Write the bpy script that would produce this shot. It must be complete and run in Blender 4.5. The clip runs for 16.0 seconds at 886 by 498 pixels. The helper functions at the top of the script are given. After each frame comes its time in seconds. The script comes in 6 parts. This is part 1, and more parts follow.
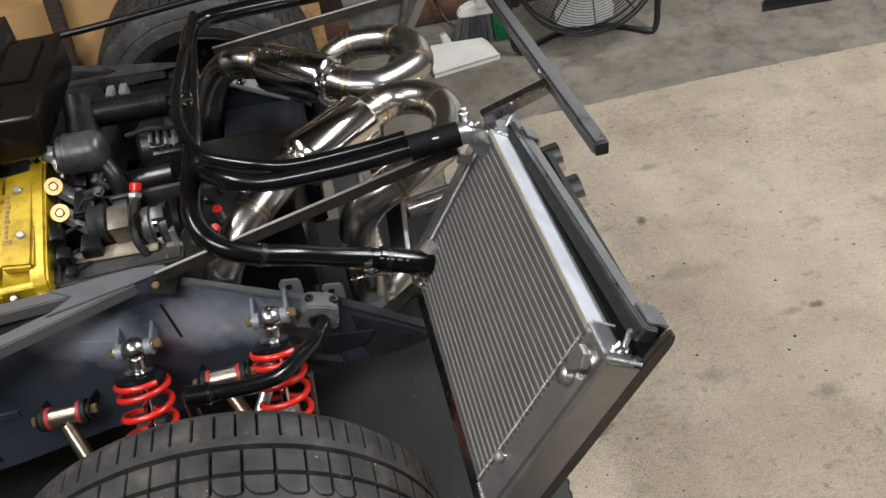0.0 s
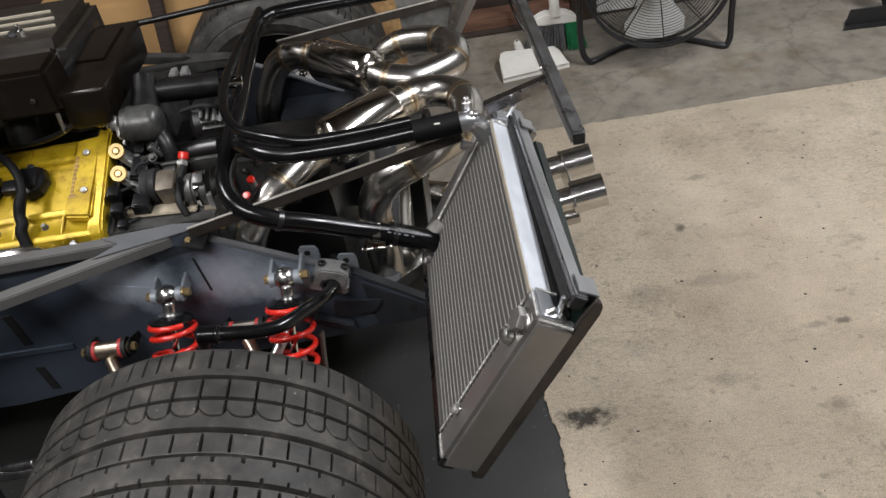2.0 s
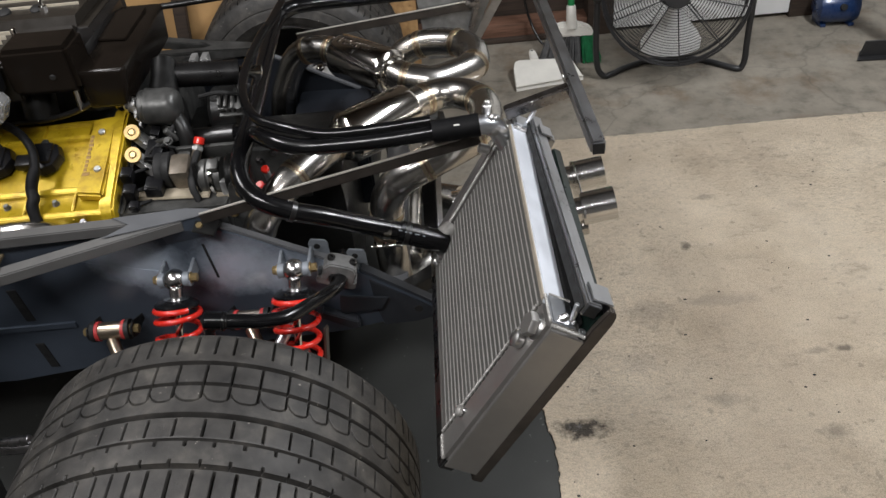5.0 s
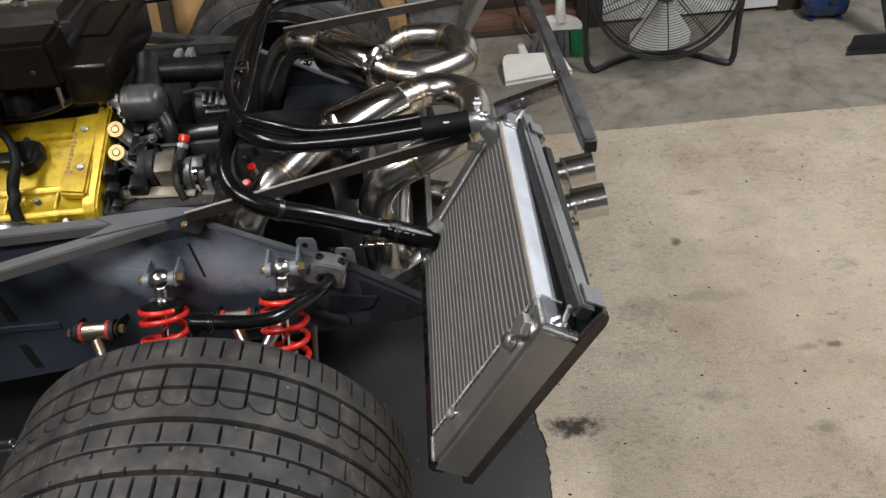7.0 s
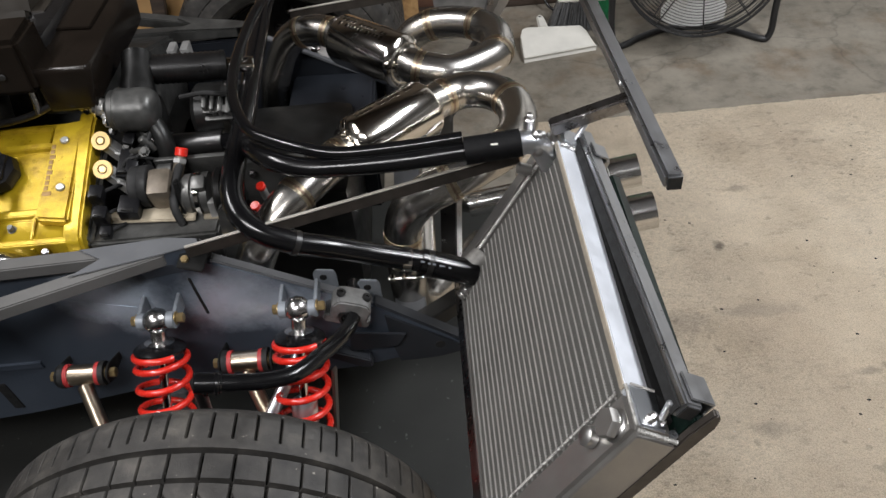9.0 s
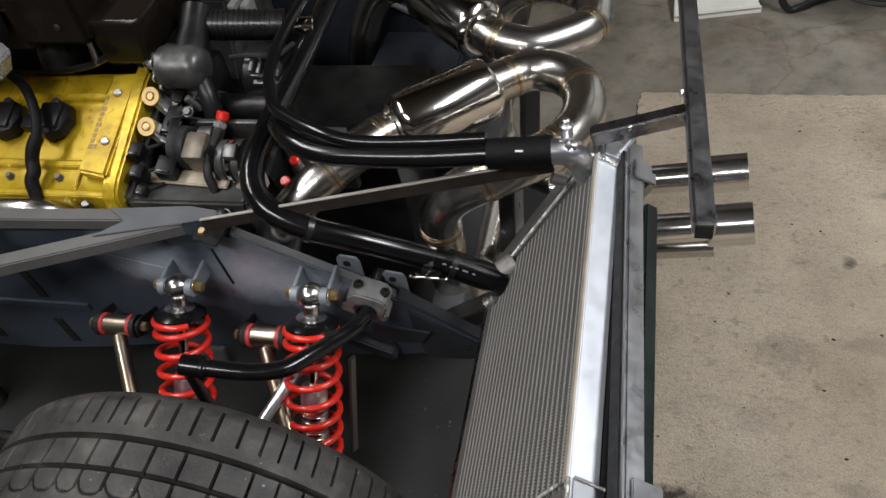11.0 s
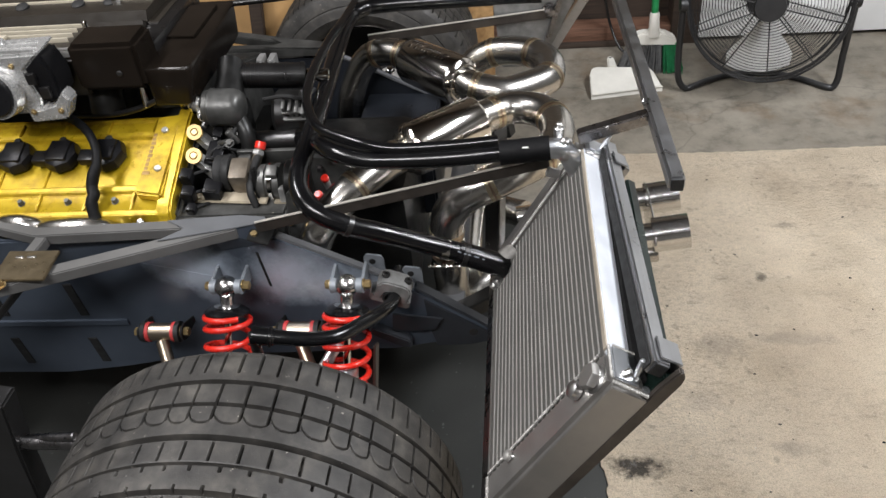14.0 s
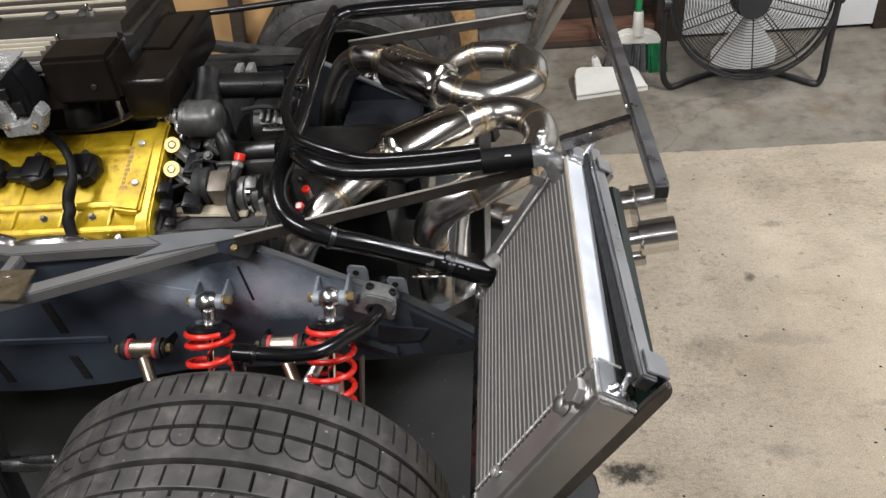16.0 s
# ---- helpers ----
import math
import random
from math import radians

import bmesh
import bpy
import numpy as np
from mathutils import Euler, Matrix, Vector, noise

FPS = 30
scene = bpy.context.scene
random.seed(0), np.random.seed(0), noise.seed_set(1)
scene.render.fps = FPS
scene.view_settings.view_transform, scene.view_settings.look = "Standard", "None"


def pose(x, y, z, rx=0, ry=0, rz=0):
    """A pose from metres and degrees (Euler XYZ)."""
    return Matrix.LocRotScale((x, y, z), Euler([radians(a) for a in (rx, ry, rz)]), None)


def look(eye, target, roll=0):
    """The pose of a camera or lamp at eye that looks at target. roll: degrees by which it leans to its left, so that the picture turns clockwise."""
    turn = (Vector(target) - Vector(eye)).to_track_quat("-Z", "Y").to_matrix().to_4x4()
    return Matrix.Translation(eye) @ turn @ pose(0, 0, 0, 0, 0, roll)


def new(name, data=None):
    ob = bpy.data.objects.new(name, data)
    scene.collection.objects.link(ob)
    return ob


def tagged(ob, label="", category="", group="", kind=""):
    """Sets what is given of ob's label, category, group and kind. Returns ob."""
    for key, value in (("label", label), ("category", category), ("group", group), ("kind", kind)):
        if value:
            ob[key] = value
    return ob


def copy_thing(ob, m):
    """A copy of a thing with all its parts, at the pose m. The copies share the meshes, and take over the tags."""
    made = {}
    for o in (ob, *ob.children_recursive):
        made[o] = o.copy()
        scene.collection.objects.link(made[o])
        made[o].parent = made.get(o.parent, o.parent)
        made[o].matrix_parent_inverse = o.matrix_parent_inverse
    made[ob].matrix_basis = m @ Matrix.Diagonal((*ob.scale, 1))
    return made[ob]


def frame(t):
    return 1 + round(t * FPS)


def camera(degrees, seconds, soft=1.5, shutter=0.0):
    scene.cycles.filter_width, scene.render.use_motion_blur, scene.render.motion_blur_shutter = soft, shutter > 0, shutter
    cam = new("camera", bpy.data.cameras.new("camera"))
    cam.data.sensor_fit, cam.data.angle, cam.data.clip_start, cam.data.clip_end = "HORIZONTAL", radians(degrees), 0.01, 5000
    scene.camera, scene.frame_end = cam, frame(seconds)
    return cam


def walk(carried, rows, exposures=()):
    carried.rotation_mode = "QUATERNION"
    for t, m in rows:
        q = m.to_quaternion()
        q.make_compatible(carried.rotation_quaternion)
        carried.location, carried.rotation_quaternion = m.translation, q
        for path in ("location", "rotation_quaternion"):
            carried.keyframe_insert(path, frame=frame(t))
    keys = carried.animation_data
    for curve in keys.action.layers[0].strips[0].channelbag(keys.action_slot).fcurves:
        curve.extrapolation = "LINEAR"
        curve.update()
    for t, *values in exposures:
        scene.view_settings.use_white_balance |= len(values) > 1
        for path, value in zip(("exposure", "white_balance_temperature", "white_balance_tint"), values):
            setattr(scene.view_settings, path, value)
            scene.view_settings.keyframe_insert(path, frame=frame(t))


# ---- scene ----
cam = camera(58.4, 16.0)
PATH = [
    (0, (0.07, 0.036, 1.327), (0.261, 1.527, 0.008), -7.9),
    (0.5, (0.155, -0.037, 1.326), (0.181, 1.474, 0.016), -8.1),
    (1, (0.18, -0.06, 1.335), (0.08, 1.462, 0.042), -8.4),
    (1.5, (0.2, -0.09, 1.335), (0.067, 1.48, 0.104), -9.2),
    (2, (0.221, -0.104, 1.334), (0.155, 1.445, 0.071), -10.0),
    (2.5, (0.218, -0.105, 1.328), (0.152, 1.431, 0.049), -9.6),
    (3, (0.209, -0.105, 1.329), (0.141, 1.441, 0.063), -7.2),
    (3.5, (0.2, -0.104, 1.327), (0.135, 1.451, 0.071), -6.0),
    (4, (0.198, -0.109, 1.329), (0.141, 1.448, 0.075), -5.9),
    (6.3, (0.193, -0.093, 1.33), (0.14, 1.467, 0.079), -6.1),
    (6.5, (0.194, -0.09, 1.325), (0.14, 1.46, 0.063), -5.9),
    (7, (0.194, -0.089, 1.328), (0.168, 1.457, 0.059), -5.6),
    (7.5, (0.189, -0.081, 1.323), (0.142, 1.457, 0.046), -5.8),
    (8, (0.169, -0.047, 1.322), (0.108, 1.492, 0.046), -5.9),
    (8.5, (0.133, 0.049, 1.309), (0.081, 1.547, -0.014), -5.9),
    (8.7, (0.12, 0.083, 1.309), (0.118, 1.566, -0.032), -5.4),
    (10.8, (0.317, 0.287, 1.289), (-0.081, 1.623, -0.145), -8.9),
    (11, (0.323, 0.283, 1.29), (-0.127, 1.595, -0.151), -11.0),
    (11.5, (0.289, 0.176, 1.316), (-0.13, 1.552, -0.073), -11.5),
    (12, (0.218, 0.018, 1.333), (-0.102, 1.493, 0.021), -9.9),
    (12.5, (0.187, -0.025, 1.333), (-0.1, 1.477, 0.043), -7.8),
    (13, (0.187, -0.037, 1.34), (-0.053, 1.466, 0.043), -7.2),
    (13.5, (0.178, -0.044, 1.345), (-0.083, 1.49, 0.088), -6.6),
    (14, (0.2, -0.029, 1.333), (-0.011, 1.512, 0.076), -5.9),
    (14.5, (0.201, -0.029, 1.34), (-0.02, 1.512, 0.083), -7.4),
    (15, (0.203, -0.017, 1.331), (-0.042, 1.519, 0.074), -7.9),
    (15.5, (0.202, -0.015, 1.336), (-0.007, 1.52, 0.072), -7.1),
    (16, (0.21, -0.003, 1.334), (0.021, 1.538, 0.073), -6.6),
]
walk(cam, [(t, look(eye, target, roll)) for t, eye, target, roll in PATH],
     exposures=[(0, -0.2), (0.5, -0.28), (1, -0.2), (1.5, -0.1), (2, -0.25), (2.5, -0.38), (3, -0.38), (4, -0.28), (6.5, -0.26), (7.5, -0.26), (8, -0.28), (8.5, -0.1), (8.7, -0.12), (10.8, -0.4),
                (11, -0.42), (12, -0.3), (12.5, 0.2), (13, 0.15), (14, 0.15), (16, 0.13)])

# ---- world and lights ----
world = bpy.data.worlds.new("world")
scene.world = world
world.use_nodes = True
world.node_tree.nodes["Background"].inputs[0].default_value = (0.85, 0.9, 1.0, 1)
world.node_tree.nodes["Background"].inputs[1].default_value = 0.003


def ceiling_lamp(name, eye, target, size_x, size_y, watts, colour, turn=0):
    data = bpy.data.lights.new(name, "AREA")
    data.shape, data.size, data.size_y, data.energy, data.color = "RECTANGLE", size_x, size_y, watts, colour
    ob = new(name, data)
    ob.matrix_world = look(eye, target, turn)
    return ob


ceiling_lamp("ceiling_lamp", (1.65, 1.0, 2.5), (1.65, 1.0001, 0), 0.4, 1.4, 92, (0.95, 0.965, 1.0))
ceiling_lamp("ceiling_lamp", (-1.35, 0.8, 2.5), (-1.35, 0.8001, 0), 0.3, 1.3, 50, (0.99, 0.975, 0.985))
ceiling_lamp("ceiling_lamp", (-0.5, -0.6, 2.5), (-0.5, -0.5999, 0), 1.3, 0.4, 56, (0.99, 0.975, 0.985))


# ---- materials ----
class Nodes:
    """A small wrapper that builds one Principled material."""

    def __init__(self, name, rough=0.5, metal=0.0):
        self.mat = bpy.data.materials.new(name)
        self.mat.use_nodes = True
        self.tree = self.mat.node_tree
        self.bsdf = self.tree.nodes["Principled BSDF"]
        self.bsdf.inputs["Roughness"].default_value = rough
        self.bsdf.inputs["Metallic"].default_value = metal
        self.coord = self.tree.nodes.new("ShaderNodeNewGeometry").outputs["Position"]

    def node(self, kind, **values):
        n = self.tree.nodes.new(kind)
        for key, value in values.items():
            n.inputs[key.replace("_", " ")].default_value = value
        return n

    def link(self, a, b):
        self.tree.links.new(a, b)

    def noise(self, scale, detail=4.0, rough=0.55, stretch=None):
        n = self.node("ShaderNodeTexNoise", Scale=scale, Detail=detail, Roughness=rough)
        if stretch:
            m = self.node("ShaderNodeMapping")
            m.inputs["Scale"].default_value = stretch
            self.link(self.coord, m.inputs["Vector"])
            self.link(m.outputs["Vector"], n.inputs["Vector"])
        else:
            self.link(self.coord, n.inputs["Vector"])
        return n.outputs["Fac"]

    def ramp(self, fac, stops):
        n = self.tree.nodes.new("ShaderNodeValToRGB")
        while len(n.color_ramp.elements) < len(stops):
            n.color_ramp.elements.new(0.5)
        for e, (at, c) in zip(n.color_ramp.elements, stops):
            e.position = at
            e.color = (*c, 1) if len(c) == 3 else (c[0], c[0], c[0], 1)
        self.link(fac, n.inputs["Fac"])
        return n.outputs["Color"]

    def mix(self, fac, a, b, mode="MIX"):
        n = self.tree.nodes.new("ShaderNodeMix")
        n.data_type, n.blend_type = "RGBA", mode
        for slot, value in ((0, fac), (6, a), (7, b)):
            if isinstance(value, (int, float)):
                n.inputs[slot].default_value = value
            elif isinstance(value, tuple):
                n.inputs[slot].default_value = (*value, 1)
            else:
                self.link(value, n.inputs[slot])
        return n.outputs[2]

    def math(self, op, a, b=0.0):
        n = self.tree.nodes.new("ShaderNodeMath")
        n.operation = op
        for slot, value in ((0, a), (1, b)):
            if isinstance(value, (int, float)):
                n.inputs[slot].default_value = value
            else:
                self.link(value, n.inputs[slot])
        return n.outputs[0]

    def random(self):
        return self.tree.nodes.new("ShaderNodeObjectInfo").outputs["Random"]

    def spot(self, at, half, ragged=0.7, scale=30.0):
        """0 inside a ragged oval patch, rising past 1 outside it."""
        n = self.node("ShaderNodeMapping")
        n.vector_type = "TEXTURE"
        n.inputs["Location"].default_value = at
        n.inputs["Scale"].default_value = half
        self.link(self.coord, n.inputs["Vector"])
        far = self.tree.nodes.new("ShaderNodeVectorMath")
        far.operation = "LENGTH"
        self.link(n.outputs["Vector"], far.inputs[0])
        edge = self.math("MULTIPLY", self.math("SUBTRACT", self.noise(scale, 6, 0.7), 0.5), ragged * 2)
        return self.math("ADD", far.outputs["Value"], edge)

    def colour(self, socket):
        if isinstance(socket, tuple):
            self.bsdf.inputs["Base Color"].default_value = (*socket, 1)
        else:
            self.link(socket, self.bsdf.inputs["Base Color"])
        return self

    def rough(self, socket):
        self.link(socket, self.bsdf.inputs["Roughness"])
        return self

    def bump(self, height, strength=0.3, distance=0.001):
        n = self.node("ShaderNodeBump", Strength=strength, Distance=distance)
        self.link(height, n.inputs["Height"])
        self.link(n.outputs["Normal"], self.bsdf.inputs["Normal"])
        return self


def plain(name, base, rough=0.5, metal=0.0, vary=0.25, scale=25.0, grain=220.0, relief=0.15, coat=0.0):
    """A surface with two scales of variation in colour, gloss and relief."""
    n = Nodes(name, rough, metal)
    big, fine = n.noise(scale, 5), n.noise(grain, 3)
    low, high = tuple(c * (1 - vary) for c in base), tuple(min(1, c * (1 + vary * 0.6)) for c in base)
    n.colour(n.mix(n.math("MULTIPLY", fine, 0.35), n.ramp(big, [(0.3, low), (0.7, high)]), low))
    n.rough(n.ramp(n.noise(scale * 2.3, 4), [(0.3, (rough * 0.8,)), (0.75, (min(1, rough * 1.25),))]))
    n.bump(fine, relief, 0.0006)
    n.bsdf.inputs["Coat Weight"].default_value = coat
    n.bsdf.inputs["Coat Roughness"].default_value = 0.12
    return n.mat


def concrete_material():
    n = Nodes("worn_concrete", 0.75)
    base = n.ramp(n.noise(3.2, 8, 0.66), [(0.26, (0.138, 0.122, 0.097)), (0.5, (0.21, 0.187, 0.15)), (0.74, (0.275, 0.249, 0.204))])
    spots = n.ramp(n.noise(14, 6, 0.7), [(0.3, (0.45,)), (0.5, (0.95,)), (0.7, (1.12,))])
    stain = n.ramp(n.noise(5.5, 5, 0.6), [(0.53, (1, 1, 1)), (0.68, (0.66, 0.53, 0.42))])
    col = n.mix(0.7, n.mix(0.8, base, spots, "MULTIPLY"), stain, "MULTIPLY")
    crack = n.node("ShaderNodeTexVoronoi", Scale=1.1)
    crack.feature = "DISTANCE_TO_EDGE"
    warp = n.node("ShaderNodeVectorMath")
    noise_v = n.node("ShaderNodeTexNoise", Scale=6.0, Detail=5.0)
    n.link(n.coord, noise_v.inputs["Vector"])
    scaled = n.node("ShaderNodeVectorMath")
    scaled.operation = "SCALE"
    scaled.inputs[3].default_value = 0.18
    n.link(noise_v.outputs["Color"], scaled.inputs[0])
    n.link(n.coord, warp.inputs[0])
    n.link(scaled.outputs[0], warp.inputs[1])
    n.link(warp.outputs[0], crack.inputs["Vector"])
    line = n.ramp(crack.outputs["Distance"], [(0.0, (0.55,)), (0.006, (1.0,))])
    n.colour(n.mix(0.6, col, line, "MULTIPLY"))
    n.rough(n.ramp(n.noise(3, 4), [(0.3, (0.55,)), (0.7, (0.85,))]))
    n.bump(n.noise(160, 5, 0.7), 0.35, 0.002)
    return n.mat


def carpet_material():
    n = Nodes("beige_carpet", 0.95)
    base = n.ramp(n.noise(3.0, 6, 0.6), [(0.3, (0.53, 0.435, 0.325)), (0.55, (0.66, 0.556, 0.422)), (0.75, (0.73, 0.626, 0.487))])
    pile = n.ramp(n.noise(330, 3, 0.7), [(0.3, (0.66,)), (0.6, (1.1,))])
    clump = n.ramp(n.noise(80, 5, 0.7, (1.0, 1.7, 1.0)), [(0.34, (0.72,)), (0.5, (1.0,)), (0.68, (1.06,))])
    worn = n.ramp(n.noise(2.6, 4, 0.6), [(0.42, (0.25,)), (0.58, (0.95,))])
    scuff = n.ramp(n.noise(11, 7, 0.72, (1.0, 1.6, 1)), [(0.28, (0.58, 0.56, 0.54)), (0.42, (0.97, 0.97, 0.97)), (0.7, (1.05, 1.04, 1.02))])
    dots = n.ramp(n.noise(38, 3, 0.5), [(0.29, (0.4, 0.39, 0.39)), (0.35, (1, 1, 1))])
    dark = n.ramp(n.noise(4.6, 4, 0.55), [(0.34, (0.7, 0.68, 0.65)), (0.5, (1, 1, 1))])
    col = n.mix(0.8, base, pile, "MULTIPLY")
    col = n.mix(worn, col, clump, "MULTIPLY")
    col = n.mix(0.85, col, scuff, "MULTIPLY")
    col = n.mix(0.45, col, dots, "MULTIPLY")
    col = n.mix(0.55, col, dark, "MULTIPLY")
    # Oil stains of their own shape.
    for at, half, tone in (((0.405, 0.918, 0), (0.075, 0.034, 1), 0.1), ((0.764, 1.469, 0), (0.016, 0.024, 1), 0.36), ((1.005, 1.08, 0), (0.022, 0.012, 1), 0.4),
                           ((0.944, 1.077, 0), (0.03, 0.014, 1), 0.68), ((0.896, 0.864, 0), (0.038, 0.024, 1), 0.6), ((0.618, 1.236, 0), (0.075, 0.055, 1), 0.74),
                           ((0.79, 1.26, 0), (0.13, 0.028, 1), 0.8), ((0.71, 0.964, 0), (0.045, 0.026, 1), 0.72), ((0.87, 1.67, 0), (0.035, 0.02, 1), 0.66), ((0.565, 1.08, 0), (0.06, 0.04, 1), 0.84)):
        mask = n.ramp(n.spot(at, half, 1.0, 45.0), [(0.35, (tone, tone, tone * 1.02)), (0.95, (1, 1, 1))])
        col = n.mix(1.0, col, mask, "MULTIPLY")
    streak = n.ramp(n.noise(55, 5, 0.75), [(0.54, (0, 0, 0)), (0.62, (1, 1, 1))])
    oil = n.ramp(n.spot((0.415, 0.915, 0), (0.06, 0.03, 1), 0.8, 45.0), [(0.3, (1, 1, 1)), (0.8, (0, 0, 0))])
    col = n.mix(n.math("MULTIPLY", n.math("MULTIPLY", streak, oil), 0.5), col, (0.3, 0.29, 0.27))
    n.colour(col)
    pile_relief = n.math("ADD", n.noise(330, 3, 0.7), n.math("MULTIPLY", n.noise(80, 5, 0.7, (1.0, 1.7, 1.0)), 2.5))
    n.bump(n.math("ADD", pile_relief, n.math("MULTIPLY", n.noise(34, 4, 0.6, (1.0, 1.5, 1.0)), 1.4)), 0.9, 0.006)
    return n.mat


def steel_material(name, base, rough, tint=0.0, brushed=0.0, streak=0.0):
    """Bare metal: faint smears, scratches and, for stainless pipe, straw-coloured heat marks."""
    n = Nodes(name, rough, 1.0)
    col = n.ramp(n.noise(9, 3), [(0.3, tuple(c * 0.9 for c in base)), (0.7, base)])
    if tint:
        heat = n.ramp(n.noise(7, 3, 0.5), [(0.45, (1, 1, 1)), (0.62, (1.0, 0.9, 0.66)), (0.75, (0.9, 0.8, 0.62))])
        col = n.mix(tint, col, heat, "MULTIPLY")
    if streak:
        scale = n.ramp(n.noise(12, 6, 0.62, (7.0, 0.45, 7.0)), [(0.3, (0.5, 0.49, 0.48)), (0.5, (0.92, 0.92, 0.92)), (0.7, (1.2, 1.2, 1.22))])
        col = n.mix(streak, col, scale, "MULTIPLY")
    n.colour(col)
    low, high = (0.7, 1.35) if streak else (0.92, 1.12)
    n.rough(n.ramp(n.noise(40, 5, 0.7), [(0.3, (rough * low,)), (0.75, (rough * high,))]))
    if brushed:
        n.bump(n.noise(90, 4, 0.6, (12.0, 0.6, 12.0)), brushed, 0.0004)
    else:
        n.bump(n.noise(300, 3), 0.05, 0.0004)
    return n.mat


def yellow_material():
    n = Nodes("gold_yellow_paint", 0.32, 0.35)
    paint = n.ramp(n.noise(9, 4), [(0.3, (0.37, 0.25, 0.009)), (0.7, (0.53, 0.372, 0.02))])
    grime = n.ramp(n.noise(26, 6, 0.68), [(0.34, (0.5, 0.42, 0.36)), (0.52, (1, 1, 1))])
    n.colour(n.mix(0.8, paint, grime, "MULTIPLY"))
    n.rough(n.ramp(n.noise(60, 4), [(0.3, (0.26,)), (0.7, (0.42,))]))
    n.bump(n.math("ADD", n.noise(500, 4), n.math("MULTIPLY", n.noise(70, 4), 2.0)), 0.25, 0.001)
    return n.mat


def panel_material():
    """Satin paint with pale lamp reflections painted into the colour round the shock mounts."""
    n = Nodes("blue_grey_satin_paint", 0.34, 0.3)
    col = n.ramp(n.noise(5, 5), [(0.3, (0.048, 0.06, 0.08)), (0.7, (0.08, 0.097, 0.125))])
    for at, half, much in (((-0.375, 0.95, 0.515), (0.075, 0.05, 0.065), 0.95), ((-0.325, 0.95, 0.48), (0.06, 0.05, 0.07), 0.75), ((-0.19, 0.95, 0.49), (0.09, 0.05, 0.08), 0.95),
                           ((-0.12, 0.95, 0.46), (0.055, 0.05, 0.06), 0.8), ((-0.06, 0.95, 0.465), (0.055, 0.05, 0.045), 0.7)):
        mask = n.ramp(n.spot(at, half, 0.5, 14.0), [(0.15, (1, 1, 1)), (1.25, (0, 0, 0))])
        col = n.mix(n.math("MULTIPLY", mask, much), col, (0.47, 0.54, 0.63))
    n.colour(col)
    n.rough(n.ramp(n.noise(7, 4), [(0.3, (0.3,)), (0.7, (0.46,))]))
    n.bump(n.math("ADD", n.noise(9, 2), n.math("MULTIPLY", n.noise(260, 3), 0.04)), 0.3, 0.006)
    return n.mat


def wood_material(name, low, high):
    n = Nodes(name, 0.7)
    n.colour(n.ramp(n.noise(9, 6, 0.6, (1.0, 8.0, 14.0)), [(0.3, low), (0.7, high)]))
    n.bump(n.noise(40, 5, 0.6, (1.0, 8.0, 14.0)), 0.3, 0.001)
    return n.mat


def rubber_material():
    n = Nodes("tyre_rubber", 0.62)
    dust = n.ramp(n.noise(24, 6, 0.65), [(0.3, (0.014, 0.0133, 0.0125)), (0.52, (0.037, 0.0345, 0.0315)), (0.78, (0.095, 0.087, 0.075))])
    grit = n.ramp(n.noise(150, 2, 0.5), [(0.735, (0, 0, 0)), (0.765, (1, 1, 1))])
    n.colour(n.mix(n.math("MULTIPLY", grit, 0.6), dust, (0.4, 0.37, 0.32)))
    n.rough(n.ramp(n.noise(30, 5), [(0.3, (0.4,)), (0.7, (0.62,))]))
    n.bump(n.math("ADD", n.noise(700, 3), n.math("MULTIPLY", n.noise(120, 5, 0.7), 1.5)), 0.5, 0.001)
    return n.mat


CONCRETE, CARPET = concrete_material(), carpet_material()
STAINLESS = steel_material("stainless_pipe", (0.53, 0.512, 0.485), 0.25, 0.22)
STRAW = steel_material("straw_heat_tint", (0.58, 0.5, 0.36), 0.28)
PURPLE_WELD = steel_material("bronze_heat_weld", (0.36, 0.26, 0.2), 0.3)
DARK_MARK = steel_material("embossed_dark_steel", (0.16, 0.14, 0.12), 0.2)
ROD_END = steel_material("satin_rod_end", (0.62, 0.61, 0.6), 0.24)
CHROME = steel_material("polished_steel", (0.75, 0.73, 0.7), 0.07, 0.15)
ALUMINIUM = steel_material("brushed_aluminium", (0.72, 0.74, 0.77), 0.3, 0, 0.12)
WELD = steel_material("bright_weld", (0.62, 0.61, 0.6), 0.33)
DULL_WELD = plain("dull_weld", (0.4, 0.39, 0.37), 0.5, 0.6, 0.3, 120, 500, 0.3)
# Pale, less metallic base puts the top plate's reflected light into its colour.
PLATE = plain("sheen_aluminium", (0.74, 0.77, 0.82), 0.42, 0.55, 0.06, 20, 300, 0.03)
MUFFLER = steel_material("polished_can", (0.7, 0.67, 0.63), 0.13, 0.25)
BRASS_PLATE = plain("dull_brass_plate", (0.22, 0.175, 0.11), 0.33, 0.8, 0.3, 30, 300, 0.2)
BARREL = plain("dark_alloy_barrel", (0.03, 0.03, 0.031), 0.35, 0.5, 0.3, 20, 300, 0.1)
PLYWOOD = wood_material("tan_plywood", (0.045, 0.032, 0.02), (0.09, 0.065, 0.04))
BROWN_STEEL = plain("brown_dull_steel", (0.07, 0.06, 0.052), 0.4, 0.5, 0.4, 30, 200, 0.2)
GREASY_STEEL = steel_material("brownish_steel", (0.3, 0.28, 0.26), 0.42, 0.1)
CHANNEL = steel_material("brushed_channel_steel", (0.46, 0.465, 0.48), 0.34, 0.05, 0.1, 0.22)
TIP = steel_material("polished_tip", (0.74, 0.73, 0.71), 0.2)
